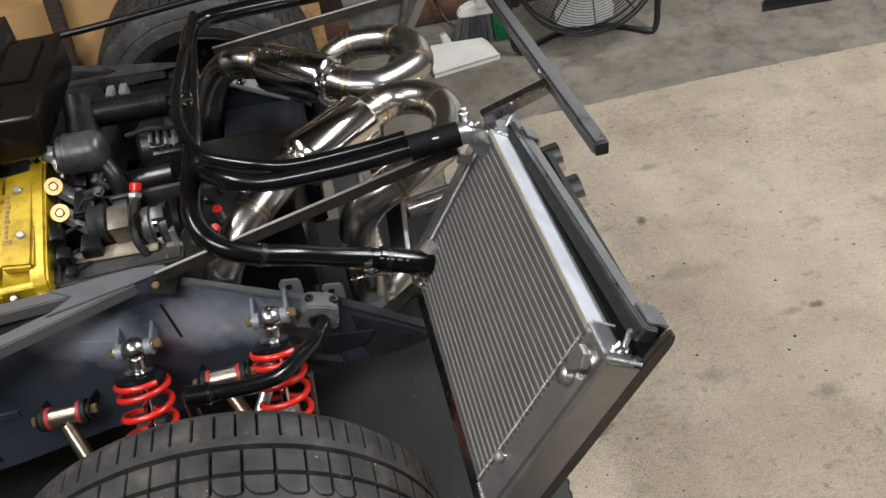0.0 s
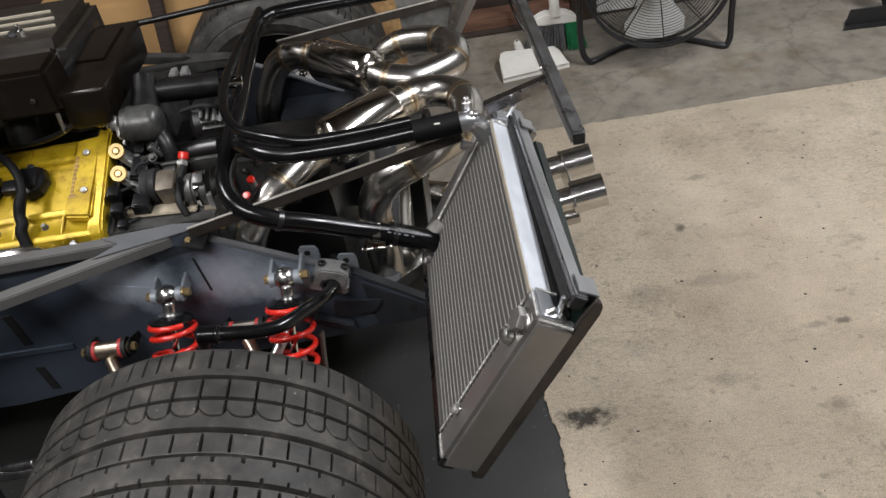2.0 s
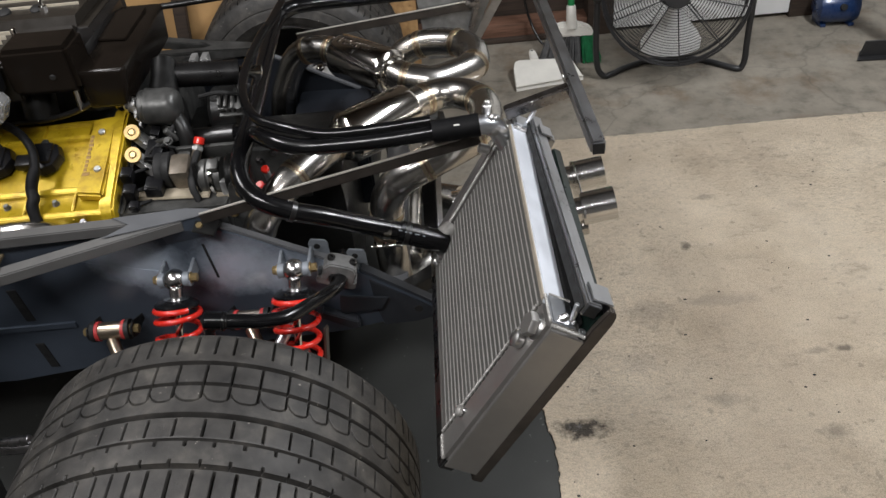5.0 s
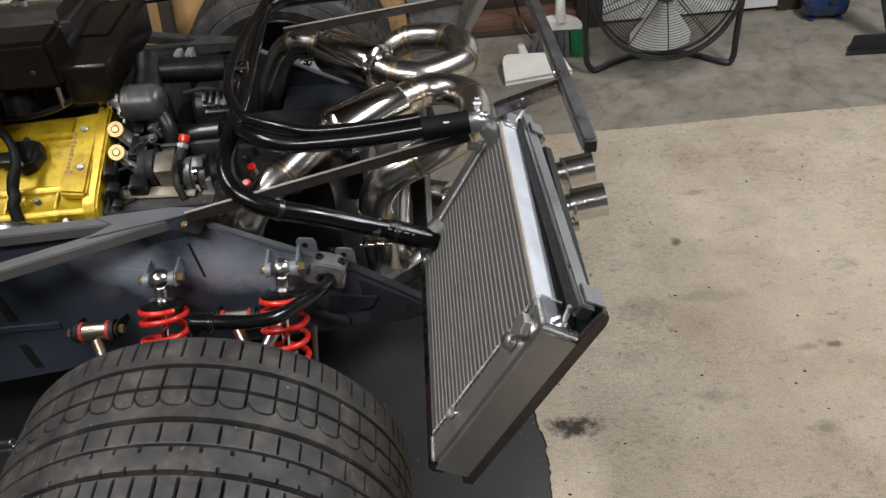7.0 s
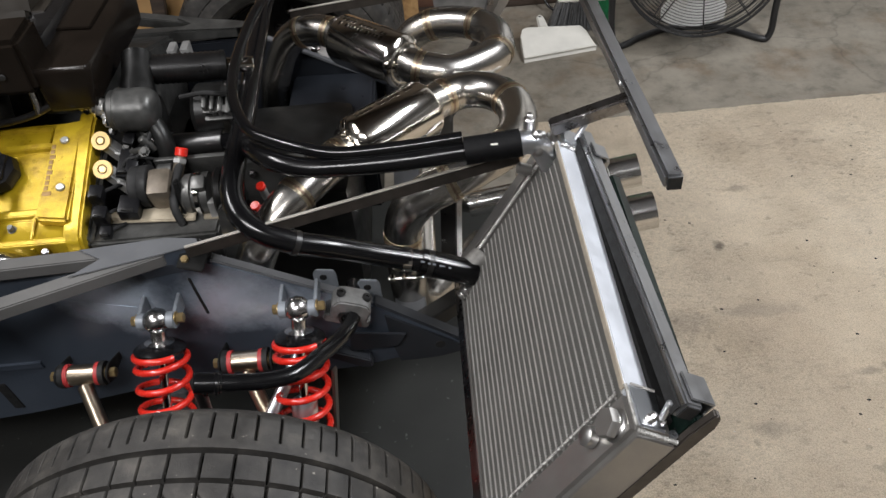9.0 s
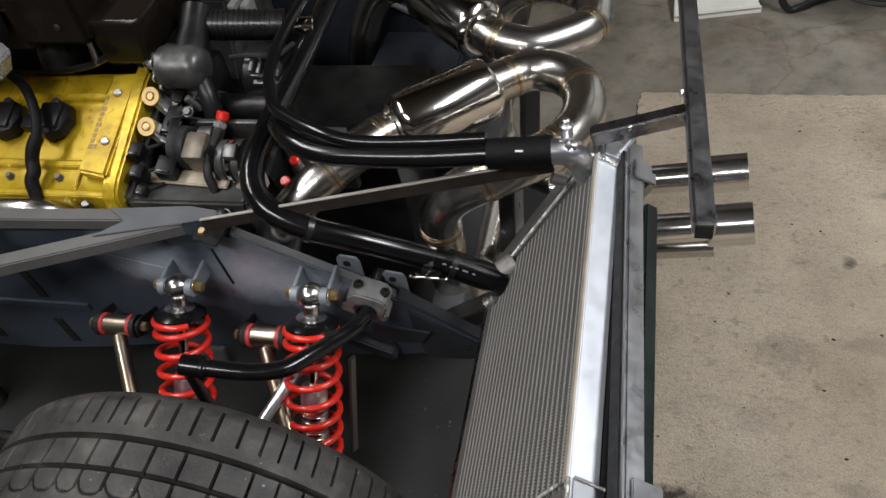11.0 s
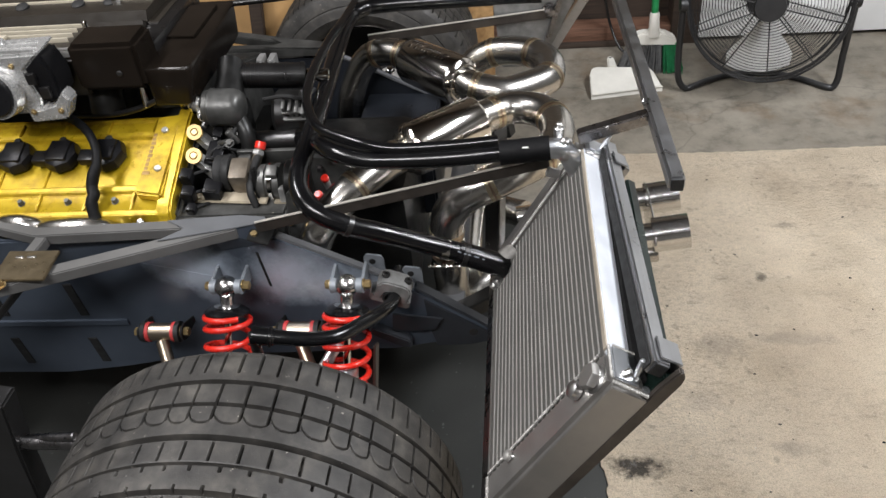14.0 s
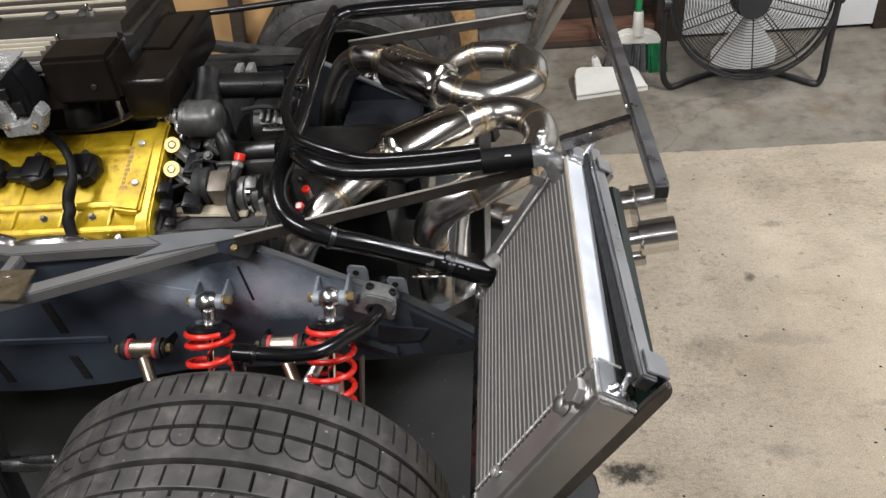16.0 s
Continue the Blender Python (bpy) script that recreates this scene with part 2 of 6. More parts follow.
RAW_STEEL = steel_material("raw_steel_tube", (0.262, 0.254, 0.256), 0.3, 0.05, 0.12, 0.55)
STRUT = plain("highlight_edge_steel", (0.6, 0.57, 0.52), 0.35, 0.5, 0.15, 30, 300, 0.05)
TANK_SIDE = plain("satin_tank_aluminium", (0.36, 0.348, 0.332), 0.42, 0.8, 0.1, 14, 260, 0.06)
CAST = plain("cast_aluminium", (0.115, 0.115, 0.11), 0.4, 0.6, 0.5, 28, 200, 0.4)
CAST_DARK = plain("oily_cast_iron", (0.02, 0.02, 0.0195), 0.36, 0.4, 0.6, 20, 260, 0.4)
CAST_POLISHED = plain("polished_casting", (0.66, 0.66, 0.65), 0.26, 0.7, 0.2, 60, 300, 0.15)
PLENUM = plain("brownish_black_crackle", (0.024, 0.02, 0.0155), 0.42, 0.1, 0.3, 14, 500, 0.3)
INTAKE = plain("glossy_black_moulding", (0.012, 0.0092, 0.0072), 0.2, 0, 0.3, 12, 400, 0.03)
COIL = plain("black_coil_plastic", (0.008, 0.008, 0.009), 0.34, 0, 0.3, 30, 400, 0.1)
GREASY = plain("greasy_brown_casting", (0.17, 0.142, 0.11), 0.42, 0.5, 0.5, 40, 200, 0.4)
# Tan stands in for the light that the chain cover's ledge reflects.
LIT_LEDGE = plain("lit_ledge_tan", (0.46, 0.4, 0.3), 0.5, 0.2, 0.25, 40, 300, 0.2)
SCRIPT = plain("dull_brown", (0.26, 0.15, 0.05), 0.45, 0.3)
FIN_BRIGHT = plain("polished_fin", (0.66, 0.6, 0.48), 0.35, 0.35, 0.1, 60, 300, 0.05)
CUP = plain("pale_brass_rim", (0.64, 0.44, 0.17), 0.4, 0.25, 0.15, 80, 300, 0.1)
CAST_BRIGHT = plain("bright_cast_aluminium", (0.5, 0.5, 0.49), 0.36, 0.7, 0.4, 36, 200, 0.4)
BLACK_GLOSS = plain("gloss_black_hose", (0.004, 0.004, 0.0045), 0.2, 0, 0.3, 20, 200, 0.02, 0.0)
BLACK_SATIN = plain("satin_black_plastic", (0.009, 0.0085, 0.0085), 0.33, 0, 0.3, 20, 400, 0.1, 0.2)
BLACK_MATT = plain("matt_black_rubber", (0.008, 0.008, 0.008), 0.7, 0, 0.3, 30, 300, 0.2)
SLEEVE = plain("woven_black_sleeve", (0.0035, 0.0035, 0.004), 0.6, 0, 0.4, 60, 900, 0.5)
RAIL_TAN = plain("dusty_primer", (0.128, 0.126, 0.122), 0.42, 0.15, 0.3, 7, 300, 0.15)
GREY_RAIL = plain("grey_primer", (0.12, 0.124, 0.131), 0.42, 0.1, 0.2, 14, 300, 0.15)
CLAMP_GREY = plain("worn_grey_casting", (0.24, 0.24, 0.235), 0.42, 0.4, 0.35, 50, 300, 0.3)
BRACKET = plain("pale_grey_paint", (0.22, 0.24, 0.265), 0.42, 0.15, 0.2, 40, 300, 0.15)
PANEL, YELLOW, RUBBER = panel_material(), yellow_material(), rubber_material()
RED = plain("red_powder_coat", (0.62, 0.022, 0.012), 0.28, 0, 0.15, 30, 300, 0.05, 0.5)
RED_RUBBER = plain("red_bush", (0.45, 0.04, 0.04), 0.5)
ZINC = plain("yellow_zinc", (0.42, 0.31, 0.15), 0.35, 0.8, 0.3, 60, 300, 0.1)
BRONZE = steel_material("bronze_arm", (0.5, 0.42, 0.33), 0.3, 0.5)
BRASS = plain("brass_cup", (0.75, 0.55, 0.25), 0.35, 0.7, 0.3, 80, 300, 0.1)
CARDBOARD = plain("cardboard", (0.47, 0.28, 0.115), 0.8, 0, 0.2, 8, 120, 0.2)
DARK_WOOD = wood_material("dark_stained_boards", (0.02, 0.013, 0.009), (0.055, 0.036, 0.025))
RED_WOOD = wood_material("reddish_timber", (0.08, 0.038, 0.022), (0.19, 0.095, 0.06))
WHITE_PAINT = plain("white_paint", (0.82, 0.82, 0.81), 0.5, 0, 0.08, 6, 200, 0.1)
WHITE_PLASTIC = plain("white_plastic", (0.7, 0.68, 0.62), 0.42, 0, 0.14, 12, 90, 0.1)
GREEN = plain("green_plastic", (0.015, 0.21, 0.065), 0.4, 0, 0.2, 40, 500, 0.2)
GREY_BRISTLE = plain("grey_bristle", (0.12, 0.12, 0.12), 0.6, 0, 0.4, 60, 600, 0.3)
GREEN_BRISTLE = plain("green_bristle", (0.012, 0.17, 0.06), 0.55, 0, 0.4, 60, 600, 0.3)
FAN_BLACK = plain("black_wire", (0.018, 0.018, 0.019), 0.45, 0, 0.3)
BLADE = plain("fan_blade_metal", (0.86, 0.86, 0.85), 0.38, 0.25, 0.15, 10, 200, 0.05)
BLUE = plain("blue_enamel", (0.012, 0.035, 0.11), 0.3, 0.1, 0.2, 20, 200, 0.1, 0.5)
WALL_PAINT = plain("grey_wall_paint", (0.12, 0.117, 0.11), 0.8, 0, 0.2, 3, 150, 0.1)
DARK_SHEET = plain("black_sheet", (0.017, 0.0165, 0.0165), 0.36, 0.1, 0.3, 10, 200, 0.1)
SHROUD = plain("dark_green_shroud", (0.006, 0.014, 0.011), 0.3, 0.1, 0.3, 10, 200, 0.05)
# Grey darkened to hold the radiator's shade on the tail pieces.
SHADED_TAIL = plain("shaded_tail_grey", (0.027, 0.03, 0.036), 0.4, 0.1, 0.35, 12, 260, 0.15)
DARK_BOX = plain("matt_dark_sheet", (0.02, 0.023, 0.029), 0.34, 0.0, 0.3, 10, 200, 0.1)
for dull in (SLEEVE, COIL, DARK_BOX, INTAKE):
    dull.node_tree.nodes["Principled BSDF"].inputs["Specular IOR Level"].default_value = 0.18
FIN = plain("radiator_fin", (0.29, 0.285, 0.268), 0.5, 0.35, 0.12, 12, 300, 0.1)
TUBE = plain("radiator_tube", (0.6, 0.59, 0.57), 0.4, 0.5, 0.08, 10, 300, 0.05)
HEADER_TAPE = plain("tan_sealant", (0.42, 0.37, 0.3), 0.5, 0.2)


# ---- shapes ----
def fresh():
    return bmesh.new()


def add(bm, other):
    me = bpy.data.meshes.new("piece")
    other.to_mesh(me)
    other.free()
    bm.from_mesh(me)
    bpy.data.meshes.remove(me)
    return bm


def box(c, s, bevel=0.002, turn=None, bm=None):
    """A box with bevelled edges round c; turn: a pose's rotation in degrees."""
    b = bmesh.new()
    bmesh.ops.create_cube(b, size=1)
    bmesh.ops.scale(b, vec=s, verts=b.verts)
    if bevel:
        bmesh.ops.bevel(b, geom=b.edges[:], offset=min(bevel, min(s) * 0.45), segments=2, affect="EDGES", profile=0.6)
    b.transform(pose(*c, *(turn or (0, 0, 0))))
    return add(bm, b) if bm else b


def frame_at(p, axis):
    """A pose at p whose z runs along the axis."""
    return Matrix.Translation(p) @ Vector(axis).to_track_quat("Z", "Y").to_matrix().to_4x4()


def lathe(profile, p, axis=(0, 0, 1), seg=24, bm=None):
    """A turned form: rows of (radius, height along the axis)."""
    b = bmesh.new()
    rings = []
    for r, h in profile:
        if r < 1e-6:
            rings.append([b.verts.new((0, 0, h))])
        else:
            rings.append([b.verts.new((r * math.cos(2 * math.pi * k / seg), r * math.sin(2 * math.pi * k / seg), h)) for k in range(seg)])
    for lo, hi in zip(rings, rings[1:]):
        for k in range(seg):
            j = (k + 1) % seg
            quad = [lo[k % len(lo)], lo[j % len(lo)], hi[j % len(hi)], hi[k % len(hi)]]
            quad = [v for n, v in enumerate(quad) if v not in quad[:n]]
            if len(quad) > 2:
                b.faces.new(quad)
    bmesh.ops.recalc_face_normals(b, faces=b.faces)
    b.transform(frame_at(p, axis))
    return add(bm, b) if bm else b


def rod(p0, p1, r, r1=None, seg=18, bm=None, edge=0.0015):
    """A round bar with closed, slightly rounded ends."""
    p0, p1 = Vector(p0), Vector(p1)
    n, r1 = (p1 - p0).length, r if r1 is None else r1
    e = min(edge, n * 0.3, r * 0.4, r1 * 0.4)
    return lathe([(0, 0), (r - e, 0), (r, e), (r1, n - e), (r1 - e, n), (0, n)], p0, p1 - p0, seg, bm)


def ring(p0, p1, outer, inner, seg=24, bm=None):
    """A short tube with open ends and wall thickness."""
    p0, p1 = Vector(p0), Vector(p1)
    n = (p1 - p0).length
    return lathe([(inner, 0), (outer, 0), (outer, n), (inner, n), (inner, 0)], p0, p1 - p0, seg, bm)


def curve_points(pts, sub=8):
    """A smooth line through the points."""
    p = [Vector(q) for q in pts]
    p = [2 * p[0] - p[1], *p, 2 * p[-1] - p[-2]]
    out = []
    for a, b, c, d in zip(p, p[1:], p[2:], p[3:]):
        for k in range(sub):
            t = k / sub
            out.append(0.5 * (2 * b + (c - a) * t + (2 * a - 5 * b + 4 * c - d) * t * t + (3 * b - a - 3 * c + d) * t**3))
    return [*out, p[-2]]


def sweep(line, section, bm=None, caps=True, closed=False):
    """Carries a closed section of (u, v) points along a line of points; section may be a function of the step."""
    b = bmesh.new()
    line = [Vector(q) for q in line]
    count = len(line)
    ways = [(line[(k + 1) % count if closed else min(k + 1, count - 1)] - line[(k - 1) % count if closed else max(k - 1, 0)]).normalized() for k in range(count)]
    up = Vector((0, 0, 1)) if abs(ways[0].z) < 0.9 else Vector((1, 0, 0))
    rings = []
    for k, (p, w) in enumerate(zip(line, ways)):
        up = (up - w * up.dot(w)).normalized()
        side = w.cross(up)
        some = section(k / max(1, count - 1)) if callable(section) else section
        rings.append([b.verts.new(p + side * u + up * v) for u, v in some])
    n = len(rings[0])
    pairs = list(zip(rings, rings[1:])) + ([(rings[-1], rings[0])] if closed else [])
    for lo, hi in pairs:
        for k in range(n):
            b.faces.new((lo[k], lo[(k + 1) % n], hi[(k + 1) % n], hi[k]))
    if caps and not closed:
        b.faces.new(rings[0])
        b.faces.new(rings[-1])
    bmesh.ops.recalc_face_normals(b, faces=b.faces)
    return add(bm, b) if bm else b


def disc(r, seg=14):
    return [(r * math.cos(2 * math.pi * k / seg), r * math.sin(2 * math.pi * k / seg)) for k in range(seg)]


def pipe(pts, r, seg=16, sub=8, bm=None):
    return sweep(curve_points(pts, sub), disc(r, seg), bm)


def bar(p0, p1, w, h=None, bm=None, bevel=0.0018):
    """A straight tube of square section from p0 to p1, width w, height h."""
    p0, p1, h = Vector(p0), Vector(p1), h or w
    b = bmesh.new()
    bmesh.ops.create_cube(b, size=1)
    n = (p1 - p0).length
    bmesh.ops.scale(b, vec=(n, w, h), verts=b.verts)
    bmesh.ops.bevel(b, geom=b.edges[:], offset=bevel, segments=2, affect="EDGES")
    x = (p1 - p0).normalized()
    z = Vector((0, 0, 1))
    z = (z - x * z.dot(x)).normalized()
    y = z.cross(x)
    b.transform(Matrix.Translation((p0 + p1) / 2) @ Matrix((x, y, z)).transposed().to_4x4())
    return add(bm, b) if bm else b


def prism(corners, way, bevel=0.0015, bm=None):
    """A flat polygon of world points given the thickness of a vector."""
    b = bmesh.new()
    way = Vector(way)
    lo = [b.verts.new(Vector(c)) for c in corners]
    hi = [b.verts.new(Vector(c) + way) for c in corners]
    n = len(lo)
    b.faces.new(lo)
    b.faces.new(hi)
    for k in range(n):
        b.faces.new((lo[k], lo[(k + 1) % n], hi[(k + 1) % n], hi[k]))
    bmesh.ops.recalc_face_normals(b, faces=b.faces)
    if bevel:
        bmesh.ops.bevel(b, geom=b.edges[:], offset=bevel, segments=2, affect="EDGES")
    return add(bm, b) if bm else b


def hull(points, bevel=0.002):
    bm = fresh()
    for p in points:
        bm.verts.new(p)
    bmesh.ops.convex_hull(bm, input=list(bm.verts))
    bmesh.ops.dissolve_limit(bm, angle_limit=0.06, verts=list(bm.verts), edges=list(bm.edges))
    bmesh.ops.bevel(bm, geom=list(bm.edges), offset=bevel, segments=3, profile=0.5, affect="EDGES")
    return bm


def hex_bolt(p, axis, r=0.006, h=0.005, bm=None):
    """A hexagon head on a washer."""
    b = lathe([(0, 0), (r * 1.35, 0), (r * 1.35, 0.0012), (0, 0.0012)], p, axis, 20)
    return add(bm, lathe([(r, 0.001), (r, h), (r * 0.85, h + 0.0008), (0, h + 0.0008)], p, axis, 6, b)) if bm else lathe([(r, 0.001), (r, h), (r * 0.85, h + 0.0008), (0, h + 0.0008)], p, axis, 6, b)


def weld_bead(p0, p1, r=0.003, bm=None):
    """A row of overlapping ripples, as a hand-laid weld."""
    p0, p1 = Vector(p0), Vector(p1)
    count = max(3, int((p1 - p0).length / (r * 1.1)))
    line = [p0.lerp(p1, k / (count * 2)) for k in range(count * 2 + 1)]
    b = bmesh.new()
    rand = random.Random(int(p0.length * 1e5))
    way = (p1 - p0).normalized()
    up = Vector((0, 0, 1)) if abs(way.z) < 0.9 else Vector((1, 0, 0))
    side = way.cross(up).normalized()
    up = side.cross(way)
    rings = []
    for k, p in enumerate(line):
        s = r * (1.15 if k % 2 else 0.8) * rand.uniform(0.85, 1.15)
        if k in (0, len(line) - 1):
            s *= 0.4
        rings.append([b.verts.new(p + side * u * s + up * v * s) for u, v in disc(1, 8)])
    for lo, hi in zip(rings, rings[1:]):
        for k in range(8):
            b.faces.new((lo[k], lo[(k + 1) % 8], hi[(k + 1) % 8], hi[k]))
    b.faces.new(rings[0])
    b.faces.new(rings[-1])
    bmesh.ops.recalc_face_normals(b, faces=b.faces)
    return add(bm, b) if bm else b


# ---- things and parts ----
def mesh_object(name, bm, material, sharp=38):
    me = bpy.data.meshes.new(name)
    bm.to_mesh(me)
    bm.free()
    me.materials.append(material)
    me.shade_smooth()
    me.set_sharp_from_angle(angle=radians(sharp))
    return new(name, me)


def thing(name, at, label, category, group=""):
    ob = new(name)
    ob.empty_display_size = 0.05
    ob.location = at
    return tagged(ob, label, category, group)


def part(name, bm, material, parent, label=""):
    """A mesh given in world places, as a part of a thing or of a part."""
    root = parent
    while root.parent:
        root = root.parent
    bm.transform(Matrix.Translation(-root.location))
    ob = mesh_object(name, bm, material)
    ob.parent = parent
    return tagged(ob, label)


def single(name, bm, material, label, category, kind=""):
    """A thing that is one mesh."""
    return tagged(mesh_object(name, bm, material), label, category, "", kind)


def mirror(p):
    """The same place on the far side of the car."""
    return (p[0], 2 * MIDDLE - p[1], p[2])


MIDDLE = 1.315

# ---- the garage ----
def structure(name, bm, material, label, category):
    return single(name, bm, material, label, category, "structure")


structure("floor", box((0.1, 0.3, -0.05), (6.4, 5.2, 0.1), 0), CONCRETE, "worn grey concrete garage floor with stains", "floor")
structure("ceiling", box((0.1, 0.3, 2.65), (6.4, 5.2, 0.1), 0), DARK_WOOD, "dark stained boarded garage ceiling", "ceiling")
structure("wall_west", box((-3.15, 0.3, 1.3), (0.1, 5.2, 2.6), 0), WALL_PAINT, "plain grey painted garage side wall", "wall")
structure("wall_east", box((3.35, 0.3, 1.3), (0.1, 5.2, 2.6), 0), WALL_PAINT, "plain grey painted garage side wall", "wall")
structure("wall_south", box((0.1, -2.35, 1.3), (6.6, 0.1, 2.6), 0), WALL_PAINT, "plain grey painted garage wall", "wall")
structure("wall_north", box((-0.81, 2.95, 0.45), (4.78, 0.1, 0.9), 0), DARK_WOOD, "dark stained wooden garage back wall", "wall")
# Upper wall out of view, added for brown reflections in gloss and metal.
structure("wall_north_upper", box((-0.81, 2.95, 1.75), (4.78, 0.1, 1.7), 0), PLYWOOD, "unseen tan plywood upper garage wall", "wall")
# White wall out of view, added for the radiator's top plate to reflect.
structure("wall_north_east", box((2.45, 2.95, 1.3), (1.74, 0.1, 2.6), 0), WHITE_PAINT, "unseen white garage wall added as reflector", "wall")


def carpet():
    """One thin sheet with a frayed edge along its two visible sides."""
    rand = random.Random(4)
    bm = bmesh.new()
    outline = []
    x0, y0, x1, y1 = 0.338, -1.6, 3.2, 2.036
    steps = 420
    for k in range(steps + 1):
        y = y0 + (y1 - y0) * k / steps
        wave = 0.006 * math.sin(9 * y + 1) + 0.004 * math.sin(31 * y)
        outline.append((x0 + wave + rand.uniform(-0.003, 0.003), y))
    for k in range(1, 200):
        x = x0 + (x1 - x0) * k / 200
        outline.append((x, y1 + 0.004 * math.sin(6 * x) + rand.uniform(-0.0022, 0.0022)))
    outline += [(x1, y1), (x1, y0)]
    lo = [bm.verts.new((x, y, 0.0005)) for x, y in outline]
    hi = [bm.verts.new((x, y, 0.0065)) for x, y in outline]
    bm.faces.new(hi)
    n = len(outline)
    for k in range(n):
        bm.faces.new((lo[k], lo[(k + 1) % n], hi[(k + 1) % n], hi[k]))
    bmesh.ops.triangulate(bm, faces=[f for f in bm.faces if len(f.verts) > 4])
    bmesh.ops.recalc_face_normals(bm, faces=bm.faces)
    return structure("carpet", bm, CARPET, "stained beige carpet with frayed edge laid on concrete", "carpet")


carpet()


def crumbs():
    """Small loose bits of rubber, grit and paper on the carpet."""
    rand = random.Random(12)
    for name, mat, count, size in (("dark_crumbs", BLACK_MATT, 130, 0.0022), ("pale_crumbs", WHITE_PLASTIC, 60, 0.0014)):
        verts, faces = [], []
        for k in range(count):
            x, y = rand.uniform(0.36, 1.9), rand.uniform(0.35, 2.0)
            a, r = rand.uniform(0, 6.3), size * rand.uniform(0.5, 1.6)
            n = len(verts)
            for j in range(5):
                b = a + j * 1.257
                q = r * rand.uniform(0.6, 1.3)
                verts.append((x + math.cos(b) * q * 1.4, y + math.sin(b) * q, 0.0062))
            verts.append((x, y, 0.0066 + r * 0.7))
            faces += [(n + j, n + (j + 1) % 5, n + 5) for j in range(5)] + [tuple(n + j for j in reversed(range(5)))]
        me = bpy.data.meshes.new(name)
        me.from_pydata(verts, [], faces)
        me.materials.append(mat)
        tagged(new(name, me), "tiny loose crumbs scattered over the beige carpet", "debris", "", "stuff")


crumbs()


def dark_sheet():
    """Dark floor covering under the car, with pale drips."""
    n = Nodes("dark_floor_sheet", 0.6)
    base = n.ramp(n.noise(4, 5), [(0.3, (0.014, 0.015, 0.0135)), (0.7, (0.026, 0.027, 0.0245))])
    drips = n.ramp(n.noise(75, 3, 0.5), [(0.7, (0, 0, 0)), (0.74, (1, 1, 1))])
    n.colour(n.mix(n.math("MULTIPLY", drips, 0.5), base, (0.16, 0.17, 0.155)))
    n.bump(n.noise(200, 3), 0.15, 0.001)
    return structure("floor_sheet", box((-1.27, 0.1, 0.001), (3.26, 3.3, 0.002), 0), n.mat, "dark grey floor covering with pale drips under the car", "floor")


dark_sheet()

# The back wall's timber, door and posts.
structure("trim_sill", box((-0.95, 2.845, 0.045), (3.4, 0.09, 0.05), 0.004), RED_WOOD, "reddish brown timber sill along the wall", "trim")
structure("trim_foot", box((-0.95, 2.835, 0.011), (3.4, 0.1, 0.02), 0.003), DARK_WOOD, "dark timber foot board along the wall", "trim")
structure("trim_post", box((0.79, 2.84, 1.0), (0.1, 0.1, 2.0), 0.004), DARK_WOOD, "dark brown timber door post", "trim")
structure("trim_post_east", box((1.56, 2.84, 1.0), (0.09, 0.1, 2.0), 0.004), DARK_WOOD, "dark brown timber door post", "trim")
structure("door_1", box((1.18, 2.825, 1.005), (0.68, 0.045, 1.98), 0.004), WHITE_PAINT, "white painted plain garage door leaf", "door")


# ---- wheels ----
def tread_depth(u, theta):
    """Depth of the tread's grooves, across the tyre (u) and round it (theta)."""
    # The blocks' pitch varies round the tyre.
    turn = theta * 55 / (2 * np.pi) + 0.11 * np.sin(9 * theta + 0.6) + 0.05 * np.sin(17 * theta + 2.0)
    pitch = 0.0342

    def line(distance, half, soft=0.0009):
        return np.clip((half + soft - np.abs(distance)) / (2 * soft), 0, 1)

    def slot(shift, half, low, high, times=1.0):
        away = (np.mod(turn * times + shift, 1.0) - 0.5) * pitch / times
        return line(away, half) * line(u - (low + high) / 2, (high - low) / 2)

    depth = np.zeros_like(u)
    for at, half in ((0.085, 0.0025), (0.047, 0.0021), (-0.004, 0.0029), (-0.079, 0.0027)):
        depth = np.maximum(depth, 0.0125 * line(u - at, half, 0.0009))
    depth = np.maximum(depth, 0.008 * line(u + 0.041, 0.0016))
    depth = np.maximum(depth, 0.0105 * slot(0.4, 0.0009, 0.102, 0.139, 1.4))
    depth = np.maximum(depth, 0.0105 * slot(0.1, 0.001, 0.05, 0.083))
    depth = np.maximum(depth, 0.0105 * slot(0.1, 0.001, 0.024, 0.046))
    since = np.mod(turn + 0.6, 1.0)
    scallop = 0.0185 + 0.017 * np.clip(1 - since / 0.62, 0, 1) ** 2.6 + 0.004 * np.clip((since - 0.72) / 0.28, 0, 1) ** 2
    depth = np.maximum(depth, 0.0065 * line(u - scallop, 0.0006))
    depth = np.maximum(depth, 0.01 * slot(0.7, 0.001, -0.036, -0.011))
    depth = np.maximum(depth, 0.008 * slot(0.2, 0.0013, -0.05, -0.043))
    depth = np.maximum(depth, 0.008 * slot(0.55, 0.0013, -0.077, -0.07))
    depth = np.maximum(depth, 0.0105 * slot(0.0, 0.0013, -0.14, -0.086, 1.4))
    return depth


